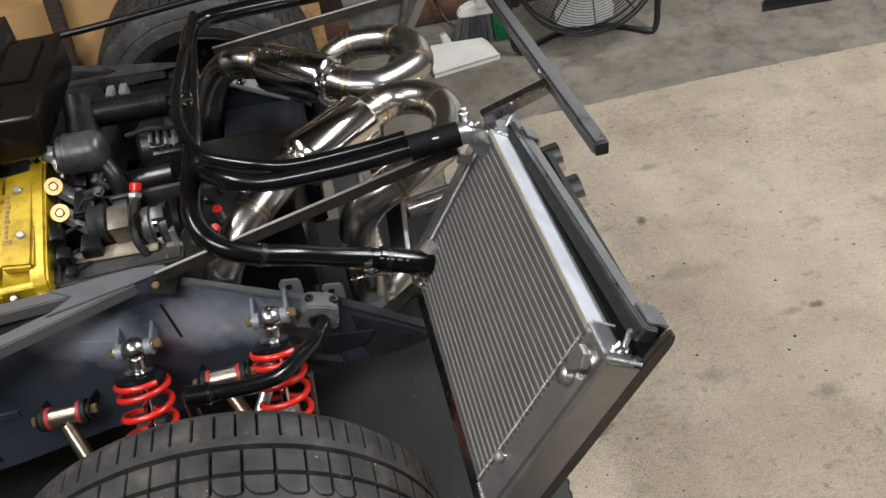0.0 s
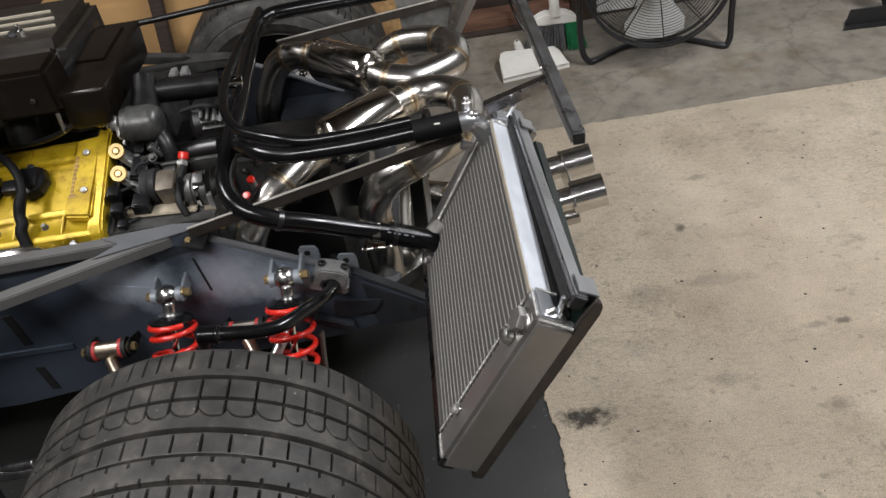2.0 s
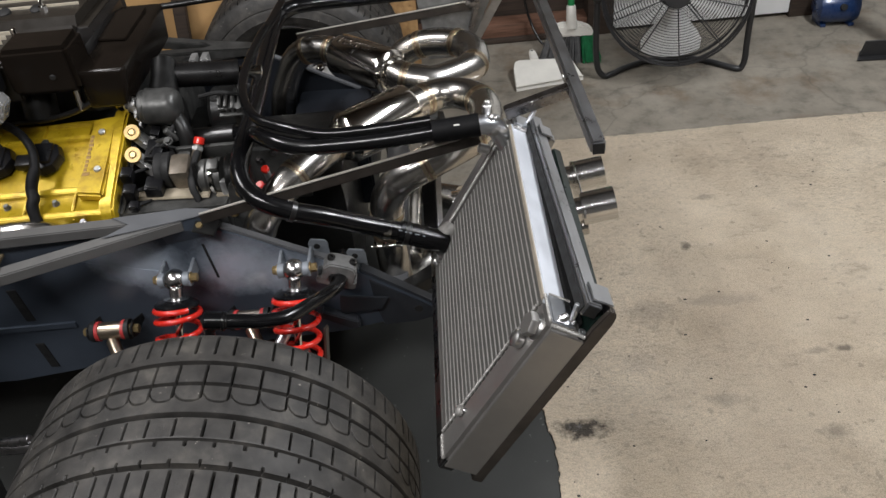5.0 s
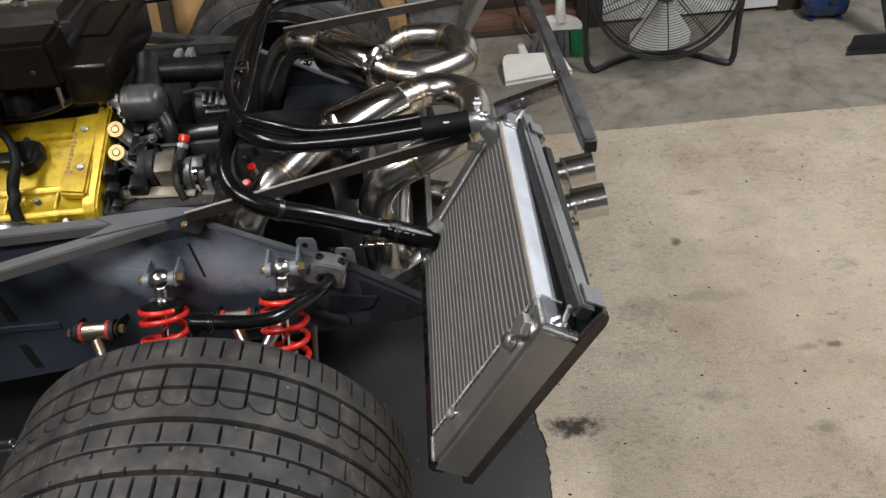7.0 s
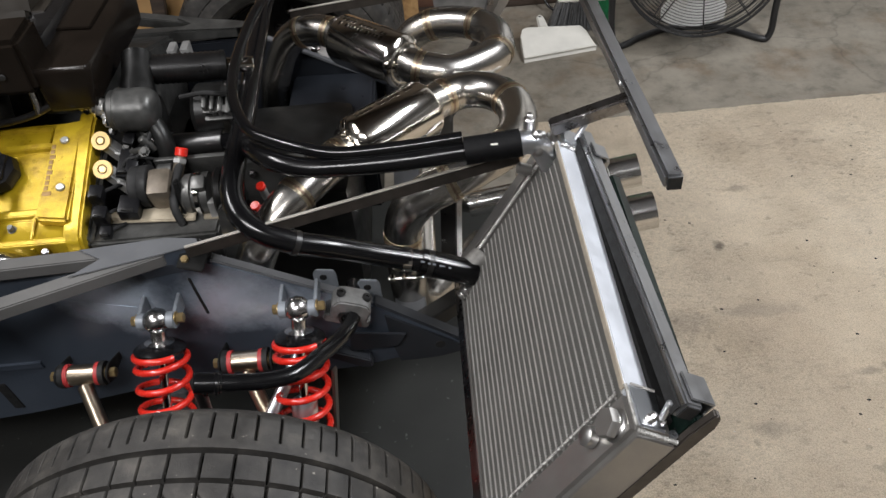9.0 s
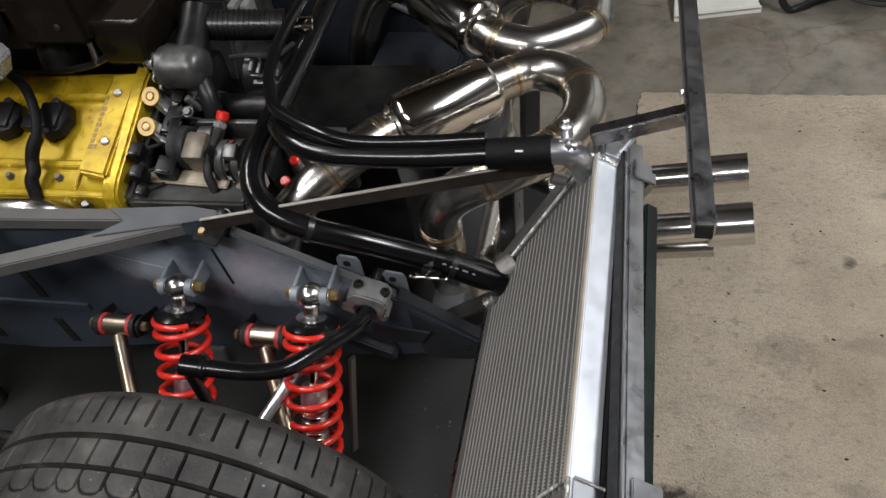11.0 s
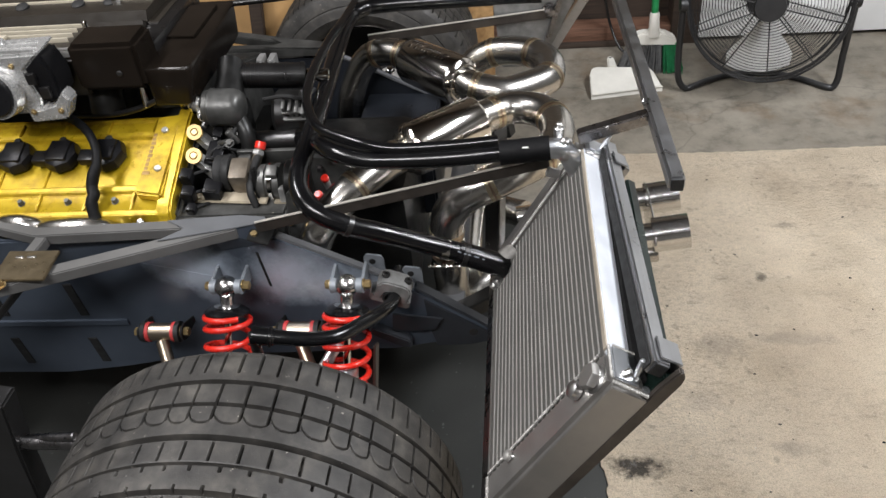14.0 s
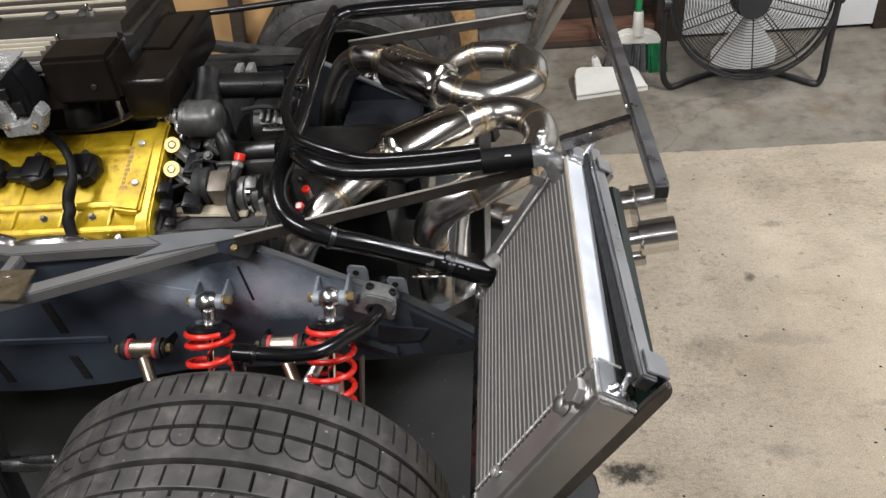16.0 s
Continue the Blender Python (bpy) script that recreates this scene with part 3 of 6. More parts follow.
def wheel(at, radius=0.299):
    """A wide tyre on an alloy rim; the axle runs along y, +y is the inner side."""
    ob = thing("wheel", at, "wide black tyre on alloy rim standing on concrete floor", "wheel", "rear wheels of the car")
    across = np.linspace(-0.15, 0.15, 230)
    theta = np.concatenate([np.linspace(-1.85, 1.85, 1450, endpoint=False), np.linspace(1.85, 2 * np.pi - 1.85, 250, endpoint=False)])
    around = len(theta)
    u, th = np.meshgrid(across, theta)
    crown = 0.004 * (u / 0.15) ** 2 + 0.012 * np.clip((np.abs(u) - 0.128) / 0.022, 0, 1) ** 2
    r = radius - crown - tread_depth(u, th)
    rows = [(u, r)]
    side = [(0.157, 0.262), (0.1588, 0.257), (0.1577, 0.254), (0.161, 0.248), (0.163, 0.232), (0.1645, 0.229), (0.1625, 0.225), (0.1615, 0.214), (0.154, 0.2), (0.146, 0.194), (0.138, 0.19)]
    outer = [(np.full((around, 1), -w), np.full((around, 1), q)) for w, q in reversed(side)]
    inner = [(np.full((around, 1), w), np.full((around, 1), q)) for w, q in side]
    every = [*outer, *rows, *inner]
    us, rs = np.hstack([a for a, _ in every]), np.hstack([b for _, b in every])
    n = us.shape[1]
    spread = th[:, :1]
    verts = np.stack([rs * np.sin(spread), us, rs * np.cos(spread)], -1).reshape(-1, 3)
    verts[:, 2] = np.maximum(verts[:, 2], -at[2])
    k = np.arange(around)[:, None] * n
    k2 = ((np.arange(around) + 1) % around)[:, None] * n
    j = np.arange(n - 1)[None]
    faces = np.stack([k + j, k + j + 1, k2 + j + 1, k2 + j], -1).reshape(-1, 4)
    me = bpy.data.meshes.new("tyre")
    me.from_pydata(verts.tolist(), [], faces.tolist())
    me.materials.append(RUBBER)
    me.shade_smooth()
    me.set_sharp_from_angle(angle=radians(30))
    tyre = new("tyre", me)
    tyre.parent = ob
    rim = lathe([(0.03, -0.1), (0.05, -0.085), (0.15, -0.075), (0.168, -0.06), (0.172, 0.1), (0.18, 0.125), (0.19, 0.146), (0.193, 0.142), (0.182, 0.1),
                 (0.178, -0.1), (0.193, -0.142), (0.19, -0.146), (0.18, -0.12), (0.14, -0.1), (0.04, -0.11), (0.03, -0.1)], at, (0, 1, 0), 64)
    rim = part("rim", rim, BARREL, ob, "dark alloy rim barrel")
    part("rim_lip", lathe([(0.187, 0.141), (0.189, 0.149), (0.1935, 0.1505), (0.1965, 0.147), (0.195, 0.141), (0.187, 0.141)], at, (0, 1, 0), 64), CHROME, rim, "bright polished rim lip")
    for a in range(5):
        c, s = math.cos(a * 2 * math.pi / 5), math.sin(a * 2 * math.pi / 5)
        part("wheel_nut", hex_bolt((at[0] + 0.055 * c, at[1] - 0.084, at[2] + 0.055 * s), (0, 1, 0), 0.009, 0.012), RAW_STEEL, rim)
    return ob


near_wheel = wheel((-0.2, 0.545, 0.284))
copy_thing(near_wheel, pose(-0.235, 2.12, 0.284, 0, 0, 180))


# ---- chassis ----
def chassis():
    ob = thing("car_chassis", (-0.3, MIDDLE, 0.2), "grey painted steel rear chassis of an unfinished car", "car chassis")
    z = 0.584
    for side, flip in ((0, lambda p: p), (1, lambda p: (p[0], 2.56 - p[1], p[2]))):
        ya = 1 if side == 0 else -1
        rail_paint = CAST if side else RAIL_TAN
        lean = lambda h: 0.95  # noqa: E731

        def edge(name, bm, mat, label="", parent=ob):
            return part(name, bm, mat, parent, label)

        edge("diagonal_rail", bar(flip((-0.262, 0.948, z)), flip((-0.98, 0.672, z - 0.006)), 0.025, 0.02), rail_paint)
        edge("upper_rail", bar(flip((-0.248, 0.957, z)), flip((-0.6, 0.94, z)), 0.024, 0.02), rail_paint)
        edge("front_rail", bar(flip((-0.585, 0.936, z - 0.001)), flip((-1.2, 1.14, z - 0.001)), 0.022, 0.02), rail_paint)
        edge("cross_strut", bar(flip((-0.585, 0.93, z - 0.002)), flip((-0.59, 0.83, z - 0.002)), 0.02, 0.018), rail_paint)
        # The side panel: one pressed sheet that tapers to the rear.
        outline = [(-1.25, 0.566), (-0.235, 0.566), (-0.205, 0.562), (-0.131, 0.524), (-0.064, 0.49), (0.011, 0.447), (0.112, 0.374), (0.145, 0.345),
                   (0.138, 0.332), (0.1, 0.322), (0.03, 0.318), (-0.03, 0.305), (-0.2, 0.295), (-0.4, 0.29), (-0.56, 0.258), (-0.68, 0.242), (-1.25, 0.24)]
        # Far panel and its swage line get a near-black material in place of shade.
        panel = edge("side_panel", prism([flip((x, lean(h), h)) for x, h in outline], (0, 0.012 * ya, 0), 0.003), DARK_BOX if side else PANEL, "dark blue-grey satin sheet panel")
        edge("panel_flange", bar(flip((-0.205, 0.957, 0.566)), flip((0.01, 0.957, 0.45)), 0.016, 0.005), GREY_RAIL)
        # Tail flange and bracket carry the radiator's shade in their colour.
        edge("panel_flange", bar(flip((0.012, 0.96, 0.449)), flip((0.14, 0.96, 0.352)), 0.022, 0.005), SHADED_TAIL)
        edge("tail_bracket", prism([flip(p) for p in ((0.025, 0.9495, 0.428), (0.112, 0.9495, 0.365), (0.143, 0.9495, 0.342), (0.137, 0.9495, 0.33), (0.1, 0.9495, 0.32), (0.04, 0.9495, 0.317), (0.03, 0.9495, 0.36))], (0, -0.004 * ya, 0), 0.001), SHADED_TAIL, "grey bolted tail bracket")
        edge("bracket_hole", rod(flip((0.105, 0.9455, 0.352)), flip((0.105, 0.944, 0.352)), 0.008), BLACK_MATT)
        for x, h0, h1 in ((-0.752, 0.27, 0.338), (-0.599, 0.275, 0.338), (-0.597, 0.395, 0.47), (-0.749, 0.395, 0.467)):
            edge("slot", prism([flip((x - 0.004, lean(h0) + 0.002, h0)), flip((x + 0.013, lean(h0) + 0.002, h0)), flip((x + 0.006, lean(h1) + 0.002, h1)), flip((x - 0.011, lean(h1) + 0.002, h1))], (0, -0.004 * ya, 0), 0.001), BLACK_MATT, panel)
        edge("corner_gusset", prism([flip(p) for p in ((-0.38, 0.906, z + 0.0105), (-0.262, 0.936, z + 0.0105), (-0.212, 0.953, z + 0.009), (-0.218, 0.966, z + 0.009), (-0.26, 0.971, z + 0.0105), (-0.38, 0.96, z + 0.0105), (-0.345, 0.937, z + 0.0105))], (0, 0, 0.002), 0.0008), GREY_RAIL if side == 0 else CAST)
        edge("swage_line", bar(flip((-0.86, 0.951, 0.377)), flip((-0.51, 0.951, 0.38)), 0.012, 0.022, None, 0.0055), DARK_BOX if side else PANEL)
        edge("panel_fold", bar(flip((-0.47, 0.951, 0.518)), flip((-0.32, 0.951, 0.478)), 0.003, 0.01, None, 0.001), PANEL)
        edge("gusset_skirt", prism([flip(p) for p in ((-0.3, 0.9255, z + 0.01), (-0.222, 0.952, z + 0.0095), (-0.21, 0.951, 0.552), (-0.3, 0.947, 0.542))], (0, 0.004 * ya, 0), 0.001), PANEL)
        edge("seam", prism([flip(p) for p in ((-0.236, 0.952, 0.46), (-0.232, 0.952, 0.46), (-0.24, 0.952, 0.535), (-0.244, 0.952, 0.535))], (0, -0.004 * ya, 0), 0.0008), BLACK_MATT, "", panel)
        if side:
            continue
        for x in (-0.291, -0.09):
            # The clevis that holds a shock absorber.
            for dx in (-0.025, 0.025):
                ear = [(x + dx - 0.002, 0.956, 0.508), (x + dx - 0.002, 0.93, 0.507), (x + dx - 0.002, 0.909, 0.5055), (x + dx - 0.002, 0.899, 0.4995), (x + dx - 0.002, 0.897, 0.489), (x + dx - 0.002, 0.906, 0.483), (x + dx - 0.002, 0.956, 0.478)]
                edge("shock_bracket", prism(ear, (0.005, 0, 0), 0.001), BRACKET, "pale grey welded bracket")
            edge("bracket_bolt", hex_bolt((x + 0.027, 0.91, 0.497), (1, 0, 0), 0.0075, 0.011), ZINC, "yellow zinc-plated bolt")
            edge("bracket_bolt", hex_bolt((x - 0.027, 0.91, 0.497), (-1, 0, 0), 0.0075, 0.008), ZINC, "yellow zinc-plated bolt")
        plate = edge("mounting_plate", prism([(-0.612, 0.884, z + 0.0105), (-0.528, 0.884, z + 0.0105), (-0.522, 0.815, z + 0.0105), (-0.607, 0.815, z + 0.0105)], (0, 0, 0.005), 0.001), BRASS_PLATE, "dull brassy mounting plate")
        for x in (-0.585, -0.565):
            part("plate_slot", box((x, 0.866, z + 0.0165), (0.014, 0.005, 0.003), 0.001), WELD, plate)
        part("plate_bolt", hex_bolt((-0.59, 0.806, z + 0.01055), (0, 0, 1), 0.008, 0.008), ZINC, plate, "yellow zinc-plated bolt")
        edge("rail_bracket", prism([(-0.242, 0.925, 0.578), (-0.208, 0.92, 0.57), (-0.2, 0.955, 0.575), (-0.238, 0.957, 0.585)], (0, 0, 0.004), 0.001), CAST_DARK)
        edge("rail_bolt", hex_bolt((-0.232, 0.938, 0.579), (0, -0.2, 1), 0.006, 0.006), ZINC, "yellow zinc-plated bolt")
        edge("side_hole", rod((-0.285, 0.963, 0.55), (-0.285, 0.969, 0.55), 0.005), BLACK_MATT)
        # Carrier of the anti-roll bar: a bolted cap that leans with the panel's edge.
        lean_u, lean_w = Vector((0.93, 0, -0.37)), Vector((0.37, 0, 0.93))
        mid = Vector((-0.012, 0.0, 0.488))
        cap_line = [(-0.027, -0.038), (-0.029, -0.012), (-0.022, -0.002), (-0.012, 0.0), (0.012, 0.0), (0.022, -0.002), (0.029, -0.012), (0.027, -0.038), (0.016, -0.038), (0.0135, -0.024), (0.0, -0.0175), (-0.0135, -0.024), (-0.016, -0.038)]
        cap = edge("bar_clamp", prism([Vector((0, 0.916, 0)) + mid + lean_u * u + lean_w * w for u, w in cap_line], (0, 0.036, 0), 0.0025), CLAMP_GREY, "grey bolted clamp")
        edge("clamp_base", prism([Vector((0, 0.921, 0)) + mid + lean_u * u + lean_w * w for u, w in ((-0.034, -0.052), (-0.034, -0.034), (0.034, -0.034), (0.034, -0.052))], (0, 0.032, 0), 0.003), CLAMP_GREY)
        for u in (-0.019, 0.019):
            q = Vector((0, 0.934, 0)) + mid + lean_u * u
            part("clamp_bolt", ring(q - lean_w * 0.002, q + lean_w * 0.003, 0.0068, 0.0034, 20), BLACK_SATIN, cap)
            part("socket", rod(q - lean_w * 0.002, q + lean_w * 0.0005, 0.0034), BLACK_MATT, cap)
        bush = mid + Vector((0, 0.9145, 0)) - lean_w * 0.0305
        part("bush", ring(bush, bush + Vector((0, 0.03, 0)), 0.0145, 0.0108, 24), BLACK_MATT, cap)
        for x, h in ((-0.073, 0.5065), (-0.011, 0.478)):
            tab = edge("tab", prism([(x, 0.974, h - 0.055), (x, 0.974, h - 0.008), (x + 0.006, 0.974, h), (x + 0.03, 0.974, h - 0.004), (x + 0.034, 0.974, h - 0.012), (x + 0.034, 0.974, h - 0.06)], (0, 0.004, 0), 0.001), BRACKET)
            part("tab_hole", rod((x + 0.0145, 0.9725, h - 0.0155), (x + 0.0145, 0.9745, h - 0.0155), 0.0055), BLACK_MATT, tab)
        # Gussets and a drop bracket under the clamp.
        edge("tail_gusset", prism([(-0.03, 0.94, 0.405), (0.055, 0.94, 0.392), (0.04, 0.94, 0.366), (-0.035, 0.94, 0.362)], (0, -0.004, 0), 0.001), SHADED_TAIL)
        edge("drop_bracket", prism([(-0.075, 0.925, 0.368), (-0.065, 0.925, 0.381), (-0.005, 0.925, 0.35), (-0.002, 0.925, 0.333), (-0.02, 0.925, 0.334)], (0, 0.02, 0), 0.002), SHADED_TAIL, "grey drop bracket")
        edge("shock_strap", bar((-0.058, 0.9, 0.37), (-0.075, 0.84, 0.2), 0.005, 0.016), GREASY_STEEL, "worn steel strap")
    # Cross members, mostly in shade under the engine.
    for x, h in ((-0.95, 0.24), (-0.35, 0.24), (0.06, 0.33)):
        part("cross_member", bar((x, 0.96, h), (x, 2 * MIDDLE - 0.96, h), 0.05, 0.05), GREY_RAIL, ob)
    for p in ((-0.95, 0.6, 0.2), (-0.95, 2 * MIDDLE - 0.6, 0.2)):
        part("axle_stand_post", rod((p[0], p[1] + (0.36 if p[1] < MIDDLE else -0.36), 0.0), (p[0], p[1] + (0.36 if p[1] < MIDDLE else -0.36), 0.21), 0.03), RAW_STEEL, ob)
    return ob


chassis()


def shock(x):
    """A coil-over: eye, rod, spring seat, damper and helical spring."""
    ob = thing("coilover_shock", (x, 0.76, 0.2), "coilover shock absorber with bright red coil spring", "shock absorber", "rear shock absorbers")
    top, low = Vector((x, 0.908, 0.497)), Vector((x - 0.021, 0.755, 0.197))
    way = (low - top).normalized()
    at = lambda d: top + way * d  # noqa: E731
    eye = part("eye", lathe([(0.0, -0.017), (0.01, -0.016), (0.0165, -0.0095), (0.0192, 0.0), (0.0165, 0.0095), (0.01, 0.016), (0, 0.017)], top, (1, 0, 0), 24), ROD_END, ob, "polished rod end")
    part("spacer", ring(top - Vector((0.026, 0, 0)), top - Vector((0.016, 0, 0)), 0.012, 0.006), BRACKET, eye)
    part("spacer", ring(top + Vector((0.016, 0, 0)), top + Vector((0.026, 0, 0)), 0.012, 0.006), BRACKET, eye)
    part("damper_rod", rod(at(0.012), at(0.16), 0.0065), CHROME, ob, "polished chrome rod")
    part("rod_nut", lathe([(0.0, 0), (0.011, 0), (0.0108, 0.016), (0.0125, 0.0175), (0.021, 0.0195), (0.0215, 0.022), (0.019, 0.0235), (0, 0.0235)], at(0.013), way, 28), ROD_END, ob)
    part("spring_seat", lathe([(0.0, 0), (0.021, 0), (0.03, 0.004), (0.0365, 0.009), (0.0365, 0.0125), (0.03, 0.0145), (0, 0.0145)], at(0.0325), way, 32), BLACK_GLOSS, ob, "black spring seat")
    part("damper_body", lathe([(0, 0), (0.017, 0), (0.019, 0.004), (0.019, 0.18), (0, 0.18)], at(0.14), way, 24), ALUMINIUM, ob, "bare aluminium damper tube")
    threads = fresh()
    for k in range(10):
        ring(at(0.165 + k * 0.009), at(0.169 + k * 0.009), 0.0205, 0.0185, 24, threads)
    part("thread", threads, CHROME, ob)
    side = way.cross(Vector((0, 1, 0))).normalized()
    fore = way.cross(side)
    line, turns, length = [], 9.0, 0.262
    for k in range(int(turns * 24) + 1):
        f = k / (turns * 24)
        a = 2 * math.pi * turns * f + 0.8
        d = 0.047 + length * (f * 0.45 if f < 0.11 else 0.0495 + (f - 0.11) * 1.068)
        line.append(at(d) + side * math.cos(a) * 0.0362 + fore * math.sin(a) * 0.0362)
    part("spring", sweep(line, disc(0.005, 10)), RED, ob, "red powder-coated coil spring")
    part("lower_mount", rod(at(0.31) - Vector((0.03, 0, 0)), at(0.31) + Vector((0.03, 0, 0)), 0.016), RAW_STEEL, ob)
    return ob


for x in (-0.291, -0.09):
    shock(x)


def control_arm(x):
    """An arm with a bushed eye at the chassis and a tube down to the hub."""
    ob = thing("control_arm", (x, 0.86, 0.3), "bronze-coloured suspension control arm with red bushes", "control arm", "upper control arms")
    y, z = 0.905, 0.397
    eye = part("eye", ring((x - 0.02, y, z), (x + 0.02, y, z), 0.0155, 0.007), BRONZE, ob)
    for s in (-1, 1):
        part("bush", ring((x + s * 0.02, y, z), (x + s * 0.026, y, z), 0.0175, 0.008), RED_RUBBER, eye, "red polyurethane bush")
        part("washer", ring((x + s * 0.0262, y, z), (x + s * 0.034, y, z), 0.0185, 0.006), BLACK_MATT, eye)
        part("bolt", hex_bolt((x + s * 0.034, y, z), (s, 0, 0), 0.008, 0.014), ZINC, eye, "zinc-plated bolt")
    part("tube", rod((x, y - 0.012, z - 0.012), (x + 0.1, 0.71, 0.29), 0.011), BRONZE, ob)
    for s in (-0.037, 0.037):
        ear = [(x + s, 0.93, z + 0.004), (x + s, y + 0.006, z + 0.014), (x + s, y - 0.01, z + 0.012), (x + s, y - 0.015, z + 0.004), (x + s, y - 0.014, z - 0.008), (x + s, y, z - 0.018), (x + s, 0.956, z - 0.02), (x + s, 0.956, z - 0.008)]
        part("bracket", prism(ear, (0.003 if s > 0 else -0.003, 0, 0), 0.0008), BLACK_MATT, ob)
    part("hub_end", rod((x + 0.1, 0.71, 0.27), (x + 0.1, 0.71, 0.31), 0.02), RAW_STEEL, ob)
    return ob


control_arm(-0.431)
control_arm(-0.186)
brace = thing("toe_link", (-0.15, 0.8, 0.3), "bare metal toe link rod behind the springs", "link rod")
part("rod", rod((-0.1, 0.93, 0.40), (-0.2, 0.72, 0.32), 0.01), ALUMINIUM, brace)
part("rod_end", rod((-0.2, 0.72, 0.3), (-0.2, 0.72, 0.335), 0.016), RAW_STEEL, brace)
shaft = thing("drive_shaft", (-0.5, 0.75, 0.29), "bare steel shaft ahead of the wheel", "shaft")
part("tube", rod((-0.78, 0.74, 0.304), (-0.34, 0.74, 0.304), 0.0125), RAW_STEEL, shaft)
part("joint", rod((-0.36, 0.74, 0.304), (-0.33, 0.74, 0.304), 0.02), RAW_STEEL, shaft)


def anti_roll_bar():
    ob = thing("anti_roll_bar", (0, 0.85, 0.48), "gloss black bent anti-roll bar in grey clamp", "anti-roll bar")
    part("bar", pipe([(-0.0185, 0.985, 0.462), (-0.0185, 0.925, 0.462), (-0.02, 0.897, 0.466), (-0.03, 0.86, 0.482), (-0.052, 0.815, 0.501), (-0.078, 0.78, 0.512), (-0.112, 0.765, 0.52), (-0.15, 0.758, 0.53), (-0.178, 0.755, 0.537)], 0.011), BLACK_GLOSS, ob)
    end = part("end_fitting", rod((-0.165, 0.756, 0.5335), (-0.198, 0.753, 0.5415), 0.0135), BLACK_GLOSS, ob)
    for d in (0.0, 0.014):
        part("collar", rod((-0.168 - d, 0.756, 0.534), (-0.174 - d, 0.7555, 0.5352), 0.0155), BLACK_GLOSS, end)
    part("drop_link", rod((-0.196, 0.757, 0.541), (-0.21, 0.765, 0.34), 0.008), BLACK_SATIN, ob)
    return ob


anti_roll_bar()


# ---- radiator ----
TOP, DOWN, BACK = Vector((0.284, 0, 0.686)), Vector((-0.509, 0, -0.861)), Vector((0.861, 0, -0.509))


def on_radiator(y, d, n):
    """A place on the radiator: across the car, down its face, and back through it."""
    p = TOP + DOWN * d + BACK * n
    return Vector((p.x, y, p.z))


def slab(y0, y1, d0, d1, n0, n1, bevel=0.002, bm=None):
    return prism([on_radiator(y0, d0, n0), on_radiator(y0, d1, n0), on_radiator(y0, d1, n1), on_radiator(y0, d0, n1)], (0, y1 - y0, 0), bevel, bm)


